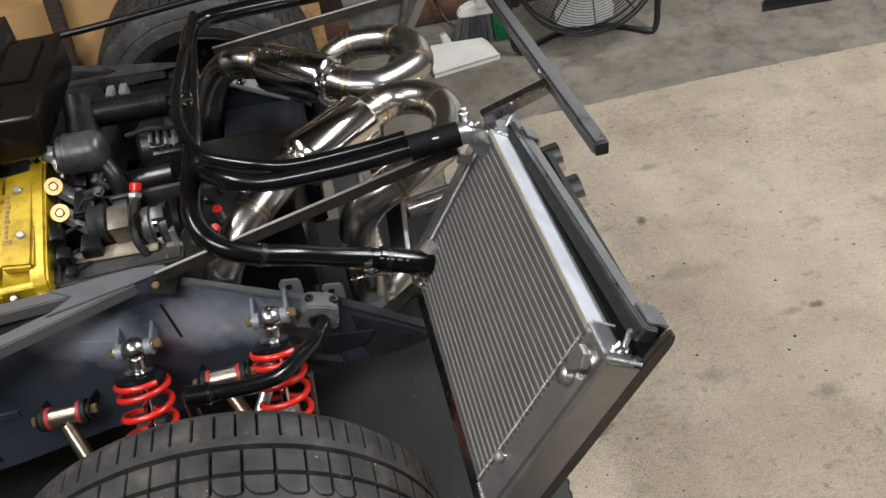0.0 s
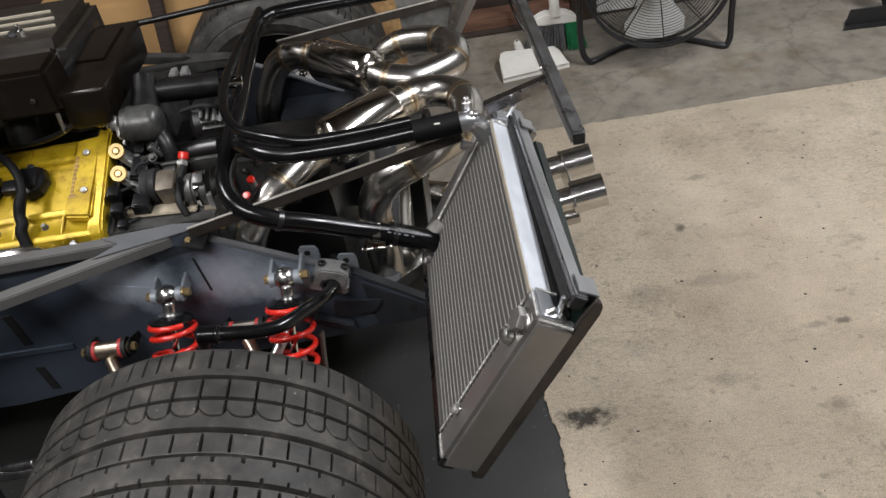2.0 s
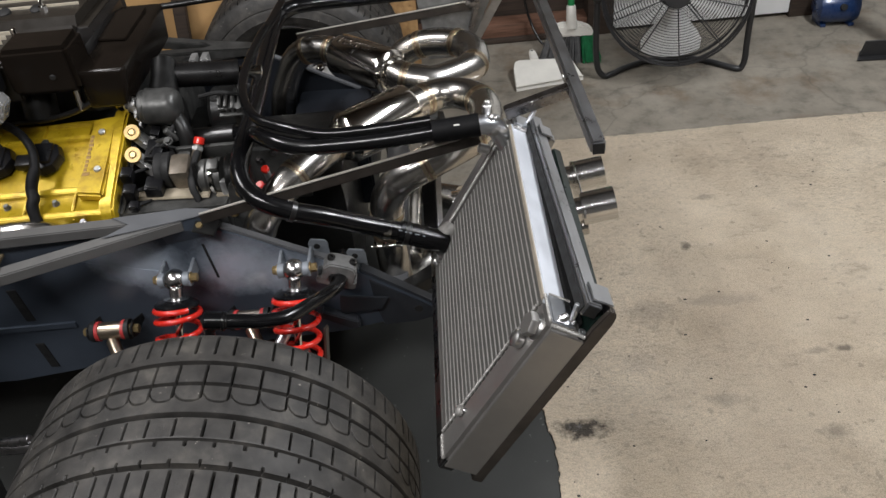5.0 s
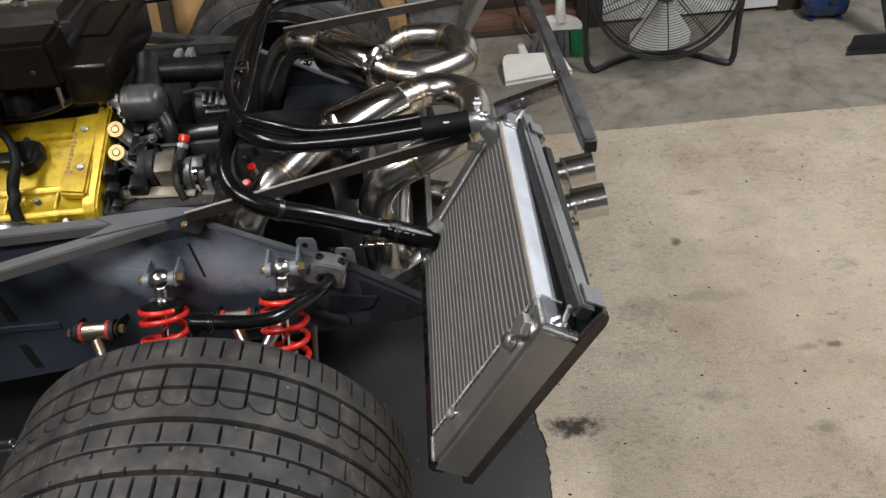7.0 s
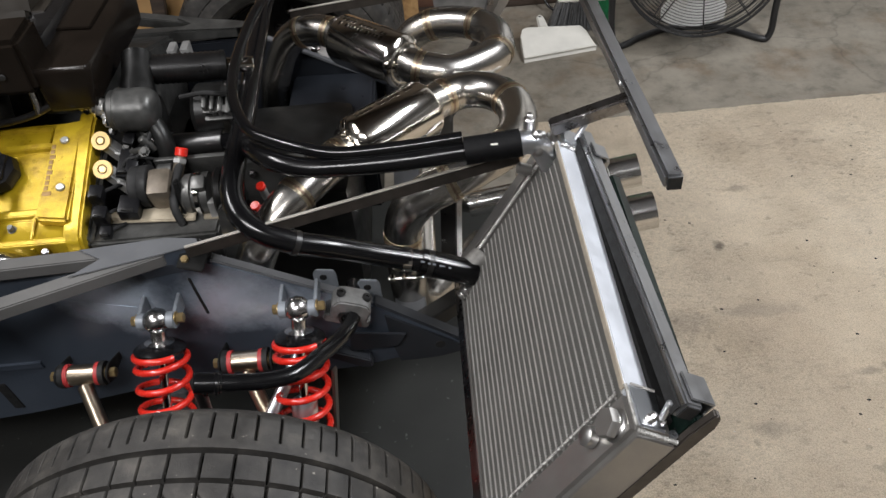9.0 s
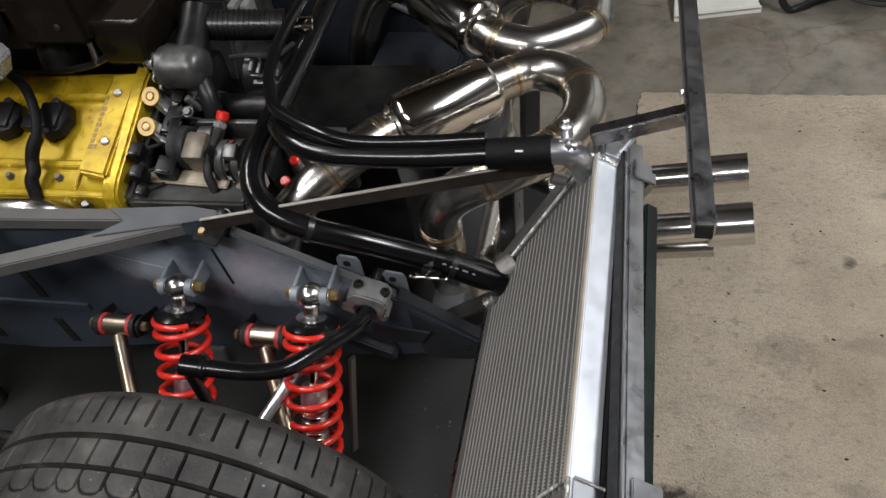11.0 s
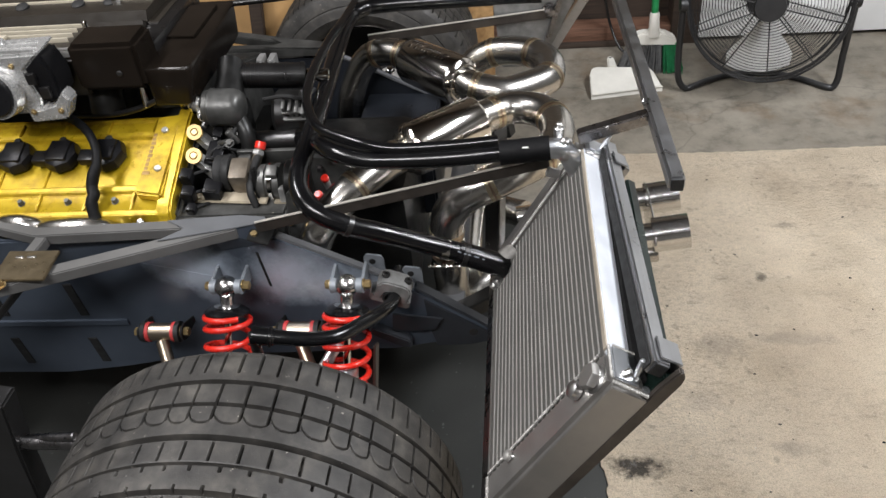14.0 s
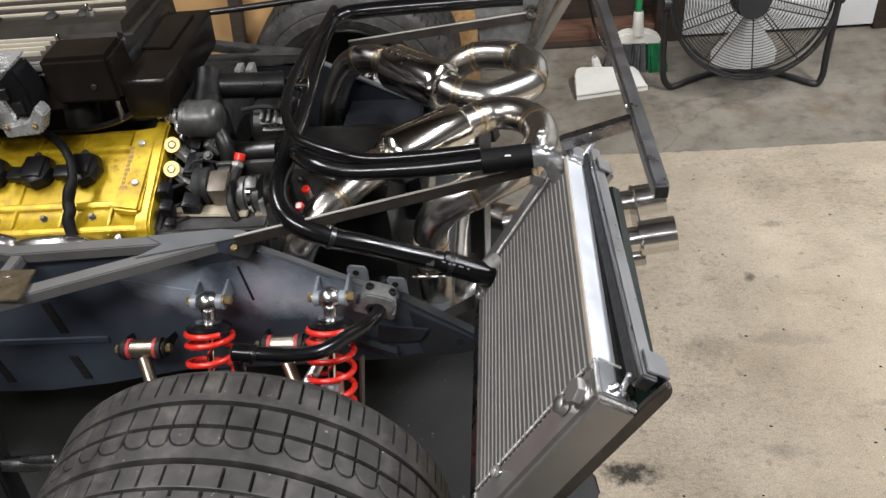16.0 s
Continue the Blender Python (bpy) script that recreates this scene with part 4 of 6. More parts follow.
def radiator():
    ob = thing("radiator", (0.2, 0.78, 0.44), "bare aluminium radiator leaning back in steel tail frame", "radiator")
    y0, y1, deep = 0.585, 0.99, 0.272
    core = part("core", slab(y0, y1, 0.004, deep, 0.006, 0.03, 0), FIN, ob, "dense aluminium fin core")
    count, pitch = 26, deep / 26
    for k in range(count):
        d = 0.006 + k * pitch
        bm = slab(y0, y1, d, d + 0.0013, 0.0031, 0.012, 0.0004)
        part("tube", bm, TUBE, core)
    fins = fresh()
    for k in range(count - 1):
        # Pleated fins between the tubes.
        d0, d1 = 0.006 + k * pitch + 0.0018, 0.006 + (k + 1) * pitch
        n = 232
        lo, hi = [], []
        for j in range(n + 1):
            y = y0 + (y1 - y0) * j / n
            a = on_radiator(y, d0 if j % 2 else d1, 0.0035)
            b = on_radiator(y, d0 if j % 2 else d1, 0.0075)
            lo.append(fins.verts.new(a))
            hi.append(fins.verts.new(b))
        for j in range(n):
            fins.faces.new((lo[j], lo[j + 1], hi[j + 1], hi[j]))
    tagged(part("fin_pleat", fins, FIN, core), kind="stuff")
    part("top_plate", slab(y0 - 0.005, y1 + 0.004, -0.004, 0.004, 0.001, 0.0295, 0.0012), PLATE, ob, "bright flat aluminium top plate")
    part("sealant", slab(y0, y1, -0.0035, 0.003, -0.0015, 0.001, 0.0005), HEADER_TAPE, ob)
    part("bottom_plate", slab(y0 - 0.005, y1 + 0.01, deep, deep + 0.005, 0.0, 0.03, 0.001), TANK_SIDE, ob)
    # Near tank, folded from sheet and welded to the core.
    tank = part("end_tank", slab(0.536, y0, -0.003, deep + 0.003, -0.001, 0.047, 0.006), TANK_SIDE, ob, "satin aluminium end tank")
    part("fold", slab(0.5345, 0.5375, 0.003, deep + 0.008, 0.004, 0.0635, 0.001), TANK_SIDE, tank)
    part("weld", weld_bead(on_radiator(y0 + 0.001, 0.01, -0.001), on_radiator(y0 + 0.001, deep, -0.001), 0.0019), DULL_WELD, tank)
    part("weld", weld_bead(on_radiator(0.542, deep + 0.002, 0.0), on_radiator(0.582, deep + 0.002, 0.0), 0.0035), DULL_WELD, tank)
    part("weld", weld_bead(on_radiator(0.536, -0.004, 0.0), on_radiator(0.534, -0.004, 0.046), 0.0025), DULL_WELD, tank)
    lug = part("mounting_lug", slab(0.54, 0.587, -0.0075, -0.003, 0.002, 0.034, 0.002), ALUMINIUM, tank, "welded aluminium lug")
    part("weld", weld_bead(on_radiator(0.588, -0.007, 0.004), on_radiator(0.587, -0.007, 0.033), 0.0016), DULL_WELD, lug)
    part("weld", weld_bead(on_radiator(0.54, -0.005, 0.0), on_radiator(0.588, -0.005, 0.0), 0.0018), DULL_WELD, lug)
    part("weld", weld_bead(on_radiator(0.546, -0.0075, 0.011), on_radiator(0.557, -0.0075, 0.024), 0.0042), WELD, lug)
    part("weld", weld_bead(on_radiator(0.556, -0.0075, 0.022), on_radiator(0.548, -0.0075, 0.034), 0.0036), WELD, lug)
    part("pin", rod(on_radiator(0.552, -0.004, 0.03), on_radiator(0.556, -0.031, 0.024), 0.0036), ALUMINIUM, tank)
    part("overflow_hole", ring(on_radiator(0.542, -0.003, 0.043), on_radiator(0.542, -0.006, 0.043), 0.0045, 0.0025, 18), ALUMINIUM, tank)
    neck_at = on_radiator(0.5575, 0.021, -0.001)
    out = -BACK
    neck = part("filler_neck", lathe([(0.0, 0), (0.0135, 0), (0.0125, 0.004), (0.0, 0.004)], neck_at, out, 28), WELD, tank)
    part("filler_cap", lathe([(0, 0), (0.0145, 0), (0.0155, 0.0015), (0.0155, 0.0085), (0.0145, 0.01), (0.0, 0.01)], neck_at + out * 0.004, out, 6), TANK_SIDE, neck, "large hexagonal metal plug")
    part("weld", lathe([(0.0125, 0.0), (0.0135, 0.0026), (0.0152, 0.003), (0.0168, 0.0016), (0.0172, 0.0)], neck_at, out, 22), WELD, neck)
    part("bung", lathe([(0, 0), (0.011, 0), (0.0105, 0.009), (0.006, 0.012), (0, 0.012)], on_radiator(0.564, 0.054, -0.003), out, 20), WELD, tank)
    part("drain_bung", lathe([(0, 0), (0.0075, 0), (0.007, 0.005), (0.004, 0.0075), (0, 0.008)], on_radiator(0.575, 0.212, -0.003), out, 20), DULL_WELD, tank, "welded-over drain plug")
    part("weld", weld_bead(on_radiator(0.568, 0.2, -0.002), on_radiator(0.58, 0.222, -0.002), 0.0028), WELD, tank)
    # Far tank with its two hose necks.
    far = part("end_tank", slab(y1, 1.024, -0.002, deep + 0.006, -0.006, 0.046, 0.006), TANK_SIDE, ob, "bare aluminium end tank")
    part("weld", weld_bead(on_radiator(y1 + 0.001, 0.0, -0.003), on_radiator(y1 + 0.001, deep + 0.006, -0.002), 0.0024), TUBE, far)
    lug = part("mounting_lug", slab(0.984, 1.018, -0.012, -0.001, 0.003, 0.032, 0.003), ALUMINIUM, far, "welded aluminium lug")
    part("weld", weld_bead(on_radiator(0.982, -0.006, 0.002), on_radiator(0.982, -0.006, 0.032), 0.0028), WELD, lug)
    part("pin", rod(on_radiator(1.0, -0.01, 0.026), on_radiator(1.01, -0.034, 0.03), 0.0036), PLATE, far)
    upper = part("hose_neck", pipe([on_radiator(0.985, 0.03, 0.01), (0.262, 0.985, 0.686), (0.25, 0.981, 0.697), (0.225, 0.978, 0.7)], 0.0155), ALUMINIUM, far, "welded aluminium hose neck")
    part("weld", add(weld_bead((0.256, 0.965, 0.69), (0.262, 1.005, 0.69), 0.006), weld_bead((0.25, 0.975, 0.712), (0.268, 0.985, 0.704), 0.006)), WELD, upper)
    part("bleed_plug", add(rod((0.25, 1.0, 0.705), (0.25, 1.0, 0.723), 0.008), rod((0.25, 1.0, 0.722), (0.25, 1.0, 0.73), 0.0045)), WELD, upper)
    part("hose_neck", rod(on_radiator(0.985, 0.215, 0.006), (0.155, 0.966, 0.489), 0.0165), DULL_WELD, far)
    part("sensor", rod((0.232, 0.985, 0.655), (0.25, 0.985, 0.648), 0.008), WELD, far)
    part("weld", weld_bead((0.158, 0.95, 0.47), (0.14, 0.948, 0.452), 0.008), WELD, far)
    return ob


radiator()


def tail_frame():
    """The welded tube frame behind the radiator and the bumper tube."""
    ob = thing("tail_frame", (0.35, MIDDLE, 0.6), "bare steel tube tail frame behind the radiator", "steel frame")
    def skew(y0, y1, d0, d1, n0, n1, bevel=0.002):
        """A bar of the frame, which stands a little askew behind the radiator."""
        corners = [on_radiator(y0, d + 0.046 * (y0 - 0.55), n) for d, n in ((d0, n0), (d1, n0), (d1, n1), (d0, n1))]
        return prism(corners, on_radiator(y1, 0.046 * (y1 - y0), 0) - on_radiator(y0, 0, 0), bevel)

    # Black slab stands for the dark recess behind the top plate.
    part("dark_strip", slab(0.556, 1.0, -0.006, 0.012, 0.0305, 0.0465, 0.001), BLACK_MATT, ob, "black strip along the top tube")
    tube = part("top_tube", skew(0.545, 1.012, -0.045, -0.024, 0.0275, 0.0475, 0.0022), CHANNEL, ob)
    # Black strip paints shade over the tube's front face.
    part("dark_strip", skew(0.547, 1.008, -0.037, -0.0235, 0.0255, 0.0274, 0.0005), BLACK_MATT, ob, "black strip along the top tube")
    part("tube_mouth", skew(0.5435, 0.5455, -0.0425, -0.0265, 0.03, 0.045, 0), BLACK_MATT, tube)
    part("shroud", slab(0.542, 0.915, -0.03, 0.29, 0.049, 0.064, 0.002), SHROUD, ob, "dark glossy shroud panel")
    part("side_channel", slab(0.5375, 0.552, -0.004, 0.288, 0.0475, 0.0515, 0.001), BLACK_MATT, ob)
    line = [(0.292, 0.05), (0.292, 0.066), (-0.036, 0.064), (-0.047, 0.061), (-0.053, 0.055), (-0.052, 0.051), (-0.02, 0.0475)]
    part("side_angle", prism([on_radiator(0.5335, d, n) for d, n in line], (0, 0.009, 0), 0.0015), BROWN_STEEL, ob)
    part("bottom_tube", slab(0.552, 1.03, 0.28, 0.302, 0.004, 0.03, 0.002), RAW_STEEL, ob)
    foot = part("foot", slab(0.548, 0.572, 0.277, 0.303, 0.005, 0.028, 0.002), RAW_STEEL, ob)
    part("tube_mouth", slab(0.5465, 0.5485, 0.281, 0.299, 0.008, 0.025, 0), BLACK_MATT, foot)
    part("corner_plate", skew(0.55, 0.584, -0.0485, -0.0455, 0.033, 0.061, 0.001), CHANNEL, ob)
    part("corner_plate", skew(0.55, 0.584, -0.0455, -0.03, 0.058, 0.061, 0.001), CHANNEL, ob)
    part("corner_plate", skew(0.948, 0.978, -0.0485, -0.0455, 0.034, 0.056, 0.001), CHANNEL, ob)
    part("corner_plate", skew(0.948, 0.978, -0.0455, -0.036, 0.053, 0.056, 0.001), CHANNEL, ob)
    part("weld", weld_bead(on_radiator(1.0, -0.046, 0.012), on_radiator(1.006, -0.046, 0.03), 0.004), WELD, tube)
    z = 0.731
    main = part("bumper_tube", bar((0.3935, 0.831, z), (0.37, 1.84, z), 0.0215, 0.0215, None, 0.0038), CHANNEL, ob, "square bare steel bumper tube")
    part("tube_mouth", box((0.3935, 0.8305, z), (0.0165, 0.002, 0.0165), 0), BLACK_MATT, main)
    for flip in (lambda p: p, mirror):
        strut = part("strut", bar(flip((0.382, 1.012, z - 0.002)), flip((0.278, 1.004, 0.702)), 0.019, 0.019, None, 0.0022), RAW_STEEL, ob)
        part("weld", weld_bead(flip((0.3745, 1.03, z + 0.009)), flip((0.3745, 1.04, z + 0.009)), 0.002), WELD, strut)
        part("upright", bar(flip(on_radiator(0.97, -0.02, 0.058)), flip(on_radiator(0.97, 0.29, 0.058)), 0.02, 0.02), CHANNEL, ob)
        shift = (0, 0.0 if flip((0, 0, 0))[1] == 0 else -0.07, 0)
        ends = [Vector((-0.225, 0.935, 0.6)), Vector((0.235, 0.992, 0.67))] if shift[1] == 0 else [Vector((-0.147, 1.632, 0.594)), Vector((0.257, 1.642, 0.63))]
        strut = part("diagonal_strut", bar(ends[0] - Vector((0, 0, 0.004)), ends[1] - Vector((0, 0, 0.004)), 0.004, 0.019), BROWN_STEEL, ob, "dark flat steel strut")
        # Pale bar along the top draws the highlight on the strut's edge.
        part("bright_edge", bar(ends[0] + Vector((0, -0.0002, 0.0068)), ends[1] + Vector((0, -0.0002, 0.0068)), 0.0046, 0.0026, None, 0.0006), STRUT, strut, "pale bar drawn as edge highlight")
        part("lower_arm", bar(flip((0.05, 0.985, 0.34)), flip((0.17, 1.04, 0.37)), 0.03, 0.03), CAST_DARK, ob)
    plate = part("far_upright", prism([(0.133, 1.648, 0.668), (0.315, 1.648, 0.66), (0.24, 1.648, 0.5), (0.15, 1.648, 0.5)], (0, 0.012, 0), 0.002), CLAMP_GREY, ob, "light grey sheet steel upright")
    part("fold", bar((0.292, 1.655, 0.7), (0.225, 1.655, 0.47), 0.045, 0.012), RAW_STEEL, plate)
    part("bolt", hex_bolt((0.257, 1.646, 0.634), (0, -1, 0), 0.012, 0.014), RAW_STEEL, plate)
    return ob


tail_frame()


def hose(name, pts, r, label, sleeve=None, clamps=(), cover=SLEEVE):
    ob = thing(name, pts[0], label, "hose")
    part("hose", pipe(pts, r, 18, 8), BLACK_GLOSS, ob)
    if sleeve:
        part("sleeve", pipe(sleeve[0], sleeve[1], 20, 4), cover, ob, "black end sleeve")
    for p, w, q in clamps:
        p, w = Vector(p), Vector(w).normalized()
        part("clamp", ring(p - w * 0.004, p + w * 0.004, q, q - 0.002, 28), BLACK_SATIN, ob)
    return ob


UPPER = [(0.242, 0.979, 0.7), (0.16, 0.978, 0.694), (0.08, 0.976, 0.689), (0.0, 0.977, 0.687), (-0.05, 0.982, 0.687), (-0.095, 1.0, 0.69), (-0.125, 1.035, 0.684),
         (-0.145, 1.085, 0.66), (-0.165, 1.13, 0.635), (-0.2, 1.162, 0.618), (-0.245, 1.17, 0.61)]
LOWER = [(0.168, 0.964, 0.482), (0.092, 0.966, 0.513), (0.026, 0.96, 0.541), (-0.03, 0.95, 0.57), (-0.086, 0.943, 0.594), (-0.131, 0.951, 0.617), (-0.158, 0.984, 0.638),
         (-0.162, 1.05, 0.652), (-0.163, 1.2, 0.655), (-0.172, 1.4, 0.655), (-0.176, 1.57, 0.656), (-0.155, 1.628, 0.66), (-0.1, 1.652, 0.66), (0.1, 1.66, 0.66), (0.24, 1.66, 0.66)]
upper = hose("coolant_hose", UPPER, 0.0138, "gloss black coolant hose from radiator top neck", ([(0.236, 0.979, 0.7), (0.2, 0.9785, 0.697), (0.162, 0.978, 0.6945)], 0.0185))
lower = hose("coolant_hose", LOWER, 0.0165, "gloss black coolant hose from radiator bottom neck", ([(0.166, 0.964, 0.483), (0.128, 0.9645, 0.498), (0.088, 0.966, 0.515)], 0.0195),
     [((-0.078, 0.943, 0.5905), (-0.05, -0.008, 0.03), 0.0178), ((0.1, 0.965, 0.5095), (0.06, 0, -0.023), 0.0205)], BLACK_GLOSS)
clamp = thing("hose_clamp", (0.067, 0.955, 0.49), "small silver T-bolt hose clamp under the lower hose", "clamp")
part("band", ring((0.062, 0.9655, 0.5225), (0.074, 0.966, 0.519), 0.0182, 0.0166, 32), CHROME, clamp)
part("bolt", rod((0.038, 0.953, 0.4965), (0.092, 0.953, 0.4945), 0.0028), CHROME, clamp)
for x in (0.045, 0.064, 0.084):
    part("trunnion", rod((x, 0.949, 0.4955), (x, 0.958, 0.4975), 0.0046), CHROME, clamp)
for x, y, z, w in ((0.092, 0.952, 0.527, 0.006), (0.101, 0.951, 0.5235, 0.004), (0.108, 0.951, 0.521, 0.005), (0.119, 0.9505, 0.517, 0.008), (0.13, 0.95, 0.5125, 0.004)):
    part("print_bar", box((x, y - 0.0012, z), (w, 0.0022, 0.0012), 0.0002, (55, 22, 0)), BRACKET, lower)
part("print_bar", box((0.2, 0.9655, 0.7104), (0.009, 0.0022, 0.0012), 0.0002, (45, 0, 0)), WHITE_PLASTIC, upper)
THIN = [(p[0], p[1] + 0.006, p[2] + 0.018) for p in UPPER[:4]] + [(-0.05, 0.994, 0.71), (-0.095, 1.018, 0.711), (-0.13, 1.05, 0.712), (-0.161, 1.13, 0.712), (-0.172, 1.23, 0.711), (-0.167, 1.367, 0.71), (-0.16, 1.45, 0.705), (-0.158, 1.6, 0.69)]
hose("breather_hose", THIN[1:], 0.0085, "thin black hose lying along the coolant hose")


# ---- exhaust ----
def exhaust():
    ob = thing("exhaust_system", (0.1, MIDDLE, 0.3), "polished stainless steel exhaust with twin mufflers and loops", "exhaust")
    # The far half sits a little lower than the near one.
    far_side = lambda p: (p[0] - 0.004, 1.378 + (1.28 - p[1]) * 0.87, p[2] - 0.018)  # noqa: E731
    for flip in (lambda p: p, far_side):
        go = lambda pts: [flip(p) for p in pts]  # noqa: E731
        a, b = Vector((-0.004, 1.144, 0.598)), Vector((0.112, 1.24, 0.598))
        if flip is far_side:
            a, b = Vector((-0.034, 1.504, 0.597)), Vector((0.078, 1.391, 0.6))
        way = (b - a).normalized()
        n = (b - a).length
        can = part("muffler", lathe([(0.03, -0.012), (0.036, -0.006), (0.046, 0.003), (0.048, 0.009), (0.048, n - 0.006), (0.046, n - 0.001), (0.036, n + 0.005), (0.03, n + 0.01)], a, way, 40), MUFFLER, ob, "mirror-polished muffler can")
        up = Vector((0, 0, 1))
        side = way.cross(up)
        for row, tilt in enumerate((0.1, 0.36)):
            for k in range(13):
                if (k * 7 + row * 3) % 6 == 4:
                    continue
                out = (up * math.cos(tilt) - side * math.sin(tilt) * (1 if flip is not far_side else -1)).normalized()
                p = a + way * (0.02 + 0.0088 * k) + out * 0.0479
                m = Matrix.Translation(p) @ Matrix((way, out.cross(way), out)).transposed().to_4x4()
                bm = box((0, 0, 0), (0.0062, 0.0065 + 0.002 * ((k + row) % 2), 0.0012), 0.0004)
                bm.transform(m)
                part("embossed_mark", bm, DARK_MARK, can)
        for d in (-0.006, n + 0.004):
            part("band", ring(a + way * (d - 0.003), a + way * (d + 0.003), 0.037, 0.03, 36), STAINLESS, can)
        part("flange_bolt", hex_bolt(a + way * -0.012 + up * 0.033, up, 0.0045, 0.005), STAINLESS, can)
        loop = go([(0.108, 1.237, 0.598), (0.135, 1.26, 0.599), (0.172, 1.28, 0.6), (0.212, 1.273, 0.602), (0.245, 1.24, 0.604), (0.257, 1.19, 0.606), (0.25, 1.14, 0.606), (0.224, 1.098, 0.604),
                   (0.182, 1.068, 0.6), (0.14, 1.05, 0.59), (0.1, 1.045, 0.57), (0.072, 1.048, 0.535), (0.062, 1.055, 0.49), (0.06, 1.06, 0.43), (0.06, 1.065, 0.37), (0.064, 1.085, 0.305), (0.085, 1.125, 0.268), (0.125, 1.185, 0.265), (0.2, 1.25, 0.279)])
        if flip is far_side:
            loop[:4] = [(0.074, 1.395, 0.6), (0.1, 1.376, 0.597), (0.135, 1.366, 0.592), (0.172, 1.368, 0.587)]
        bend = part("loop_pipe", pipe(loop, 0.0305, 28, 8), STAINLESS, ob, "heat-tinted stainless loop pipe")
        line = curve_points(loop, 8)
        for k in (10, 34, 56, 72, 96, 102):
            w = (line[k + 1] - line[k - 1]).normalized()
            part("weld", ring(line[k] - w * 0.0018, line[k] + w * 0.0018, 0.0314, 0.028, 32), PURPLE_WELD, bend)
            part("heat_band", ring(line[k] - w * 0.008, line[k] + w * 0.008, 0.0309, 0.028, 32), STRAW, bend, "straw-coloured heat mark")
        head = go([(0.0, 1.147, 0.598), (-0.022, 1.125, 0.6), (-0.055, 1.085, 0.598), (-0.095, 1.04, 0.585), (-0.135, 1.006, 0.553), (-0.16, 0.992, 0.505), (-0.172, 0.99, 0.45), (-0.18, 1.0, 0.36)])
        if head[0][1] > MIDDLE:
            head = [(-0.03, 1.5, 0.597), (-0.055, 1.524, 0.6), (-0.09, 1.543, 0.599), (-0.125, 1.556, 0.588), (-0.152, 1.562, 0.563), (-0.174, 1.562, 0.525), (-0.192, 1.556, 0.48), (-0.206, 1.55, 0.4)]
        inlet = part("inlet_pipe", pipe(head, 0.0295, 28, 8), STAINLESS, ob, "heat-tinted stainless pipe")
        line = curve_points(head, 8)
        for k in (9, 22):
            w = (line[k + 1] - line[k - 1]).normalized()
            part("weld", ring(line[k] - w * 0.0018, line[k] + w * 0.0018, 0.0304, 0.027, 32), PURPLE_WELD, inlet)
            part("heat_band", ring(line[k] - w * 0.007, line[k] + w * 0.007, 0.0299, 0.027, 32), STRAW, inlet, "straw-coloured heat mark")
        y = 1.252 if flip is not far_side else 1.382
        rise = lambda x: (0.322 if y < 1.3 else 0.318) + (x - 0.5) * 0.16  # noqa: E731
        part("tail_pipe", rod((0.18, y, rise(0.18)), (0.47, y, rise(0.47)), 0.026, None, 32), TIP, ob, "polished tail pipe")
        wide = 0.0355 if flip is not far_side else 0.0335
        tip = part("tail_tip", ring((0.452, y, rise(0.452)), (0.522, y, rise(0.522)), wide, wide - 0.002, 44), TIP, ob, "polished round tail tip")
        part("inner_pipe", ring((0.47, y, rise(0.47)), (0.505, y, rise(0.505)), wide - 0.0021, 0.025, 32), BLACK_MATT, tip)
    # One flange plate with a waist holds both tips.
    outline = []
    for k in range(48):
        a = 2 * math.pi * k / 48
        q = 0.0405 + 0.002 * math.cos(4 * a)
        outline.append((0.451, 1.317 + math.cos(a) * (q + 0.065 * min(1, abs(math.cos(a)) * 1.6)), 0.317 + math.sin(a) * q * (0.72 + 0.28 * min(1, abs(math.cos(a)) * 1.4))))
    part("flange_plate", prism(outline, (0.004, 0, 0), 0.001), TIP, ob, "polished flange plate across both tips")
    for flip in (lambda p: p, mirror):
        part("hanger", bar(flip((0.146, 1.185, 0.53)), flip((0.135, 1.19, 0.3)), 0.03, 0.03), BLACK_SATIN, ob, "dark flat hanger bar")
    part("crossover", rod((0.08, 1.15, 0.3), (0.08, 2 * MIDDLE - 1.15, 0.3), 0.028), STAINLESS, ob)
    part("lower_pipe", rod((0.25, 1.25, 0.243), (0.466, 1.25, 0.272), 0.02), STAINLESS, ob)
    return ob


exhaust()


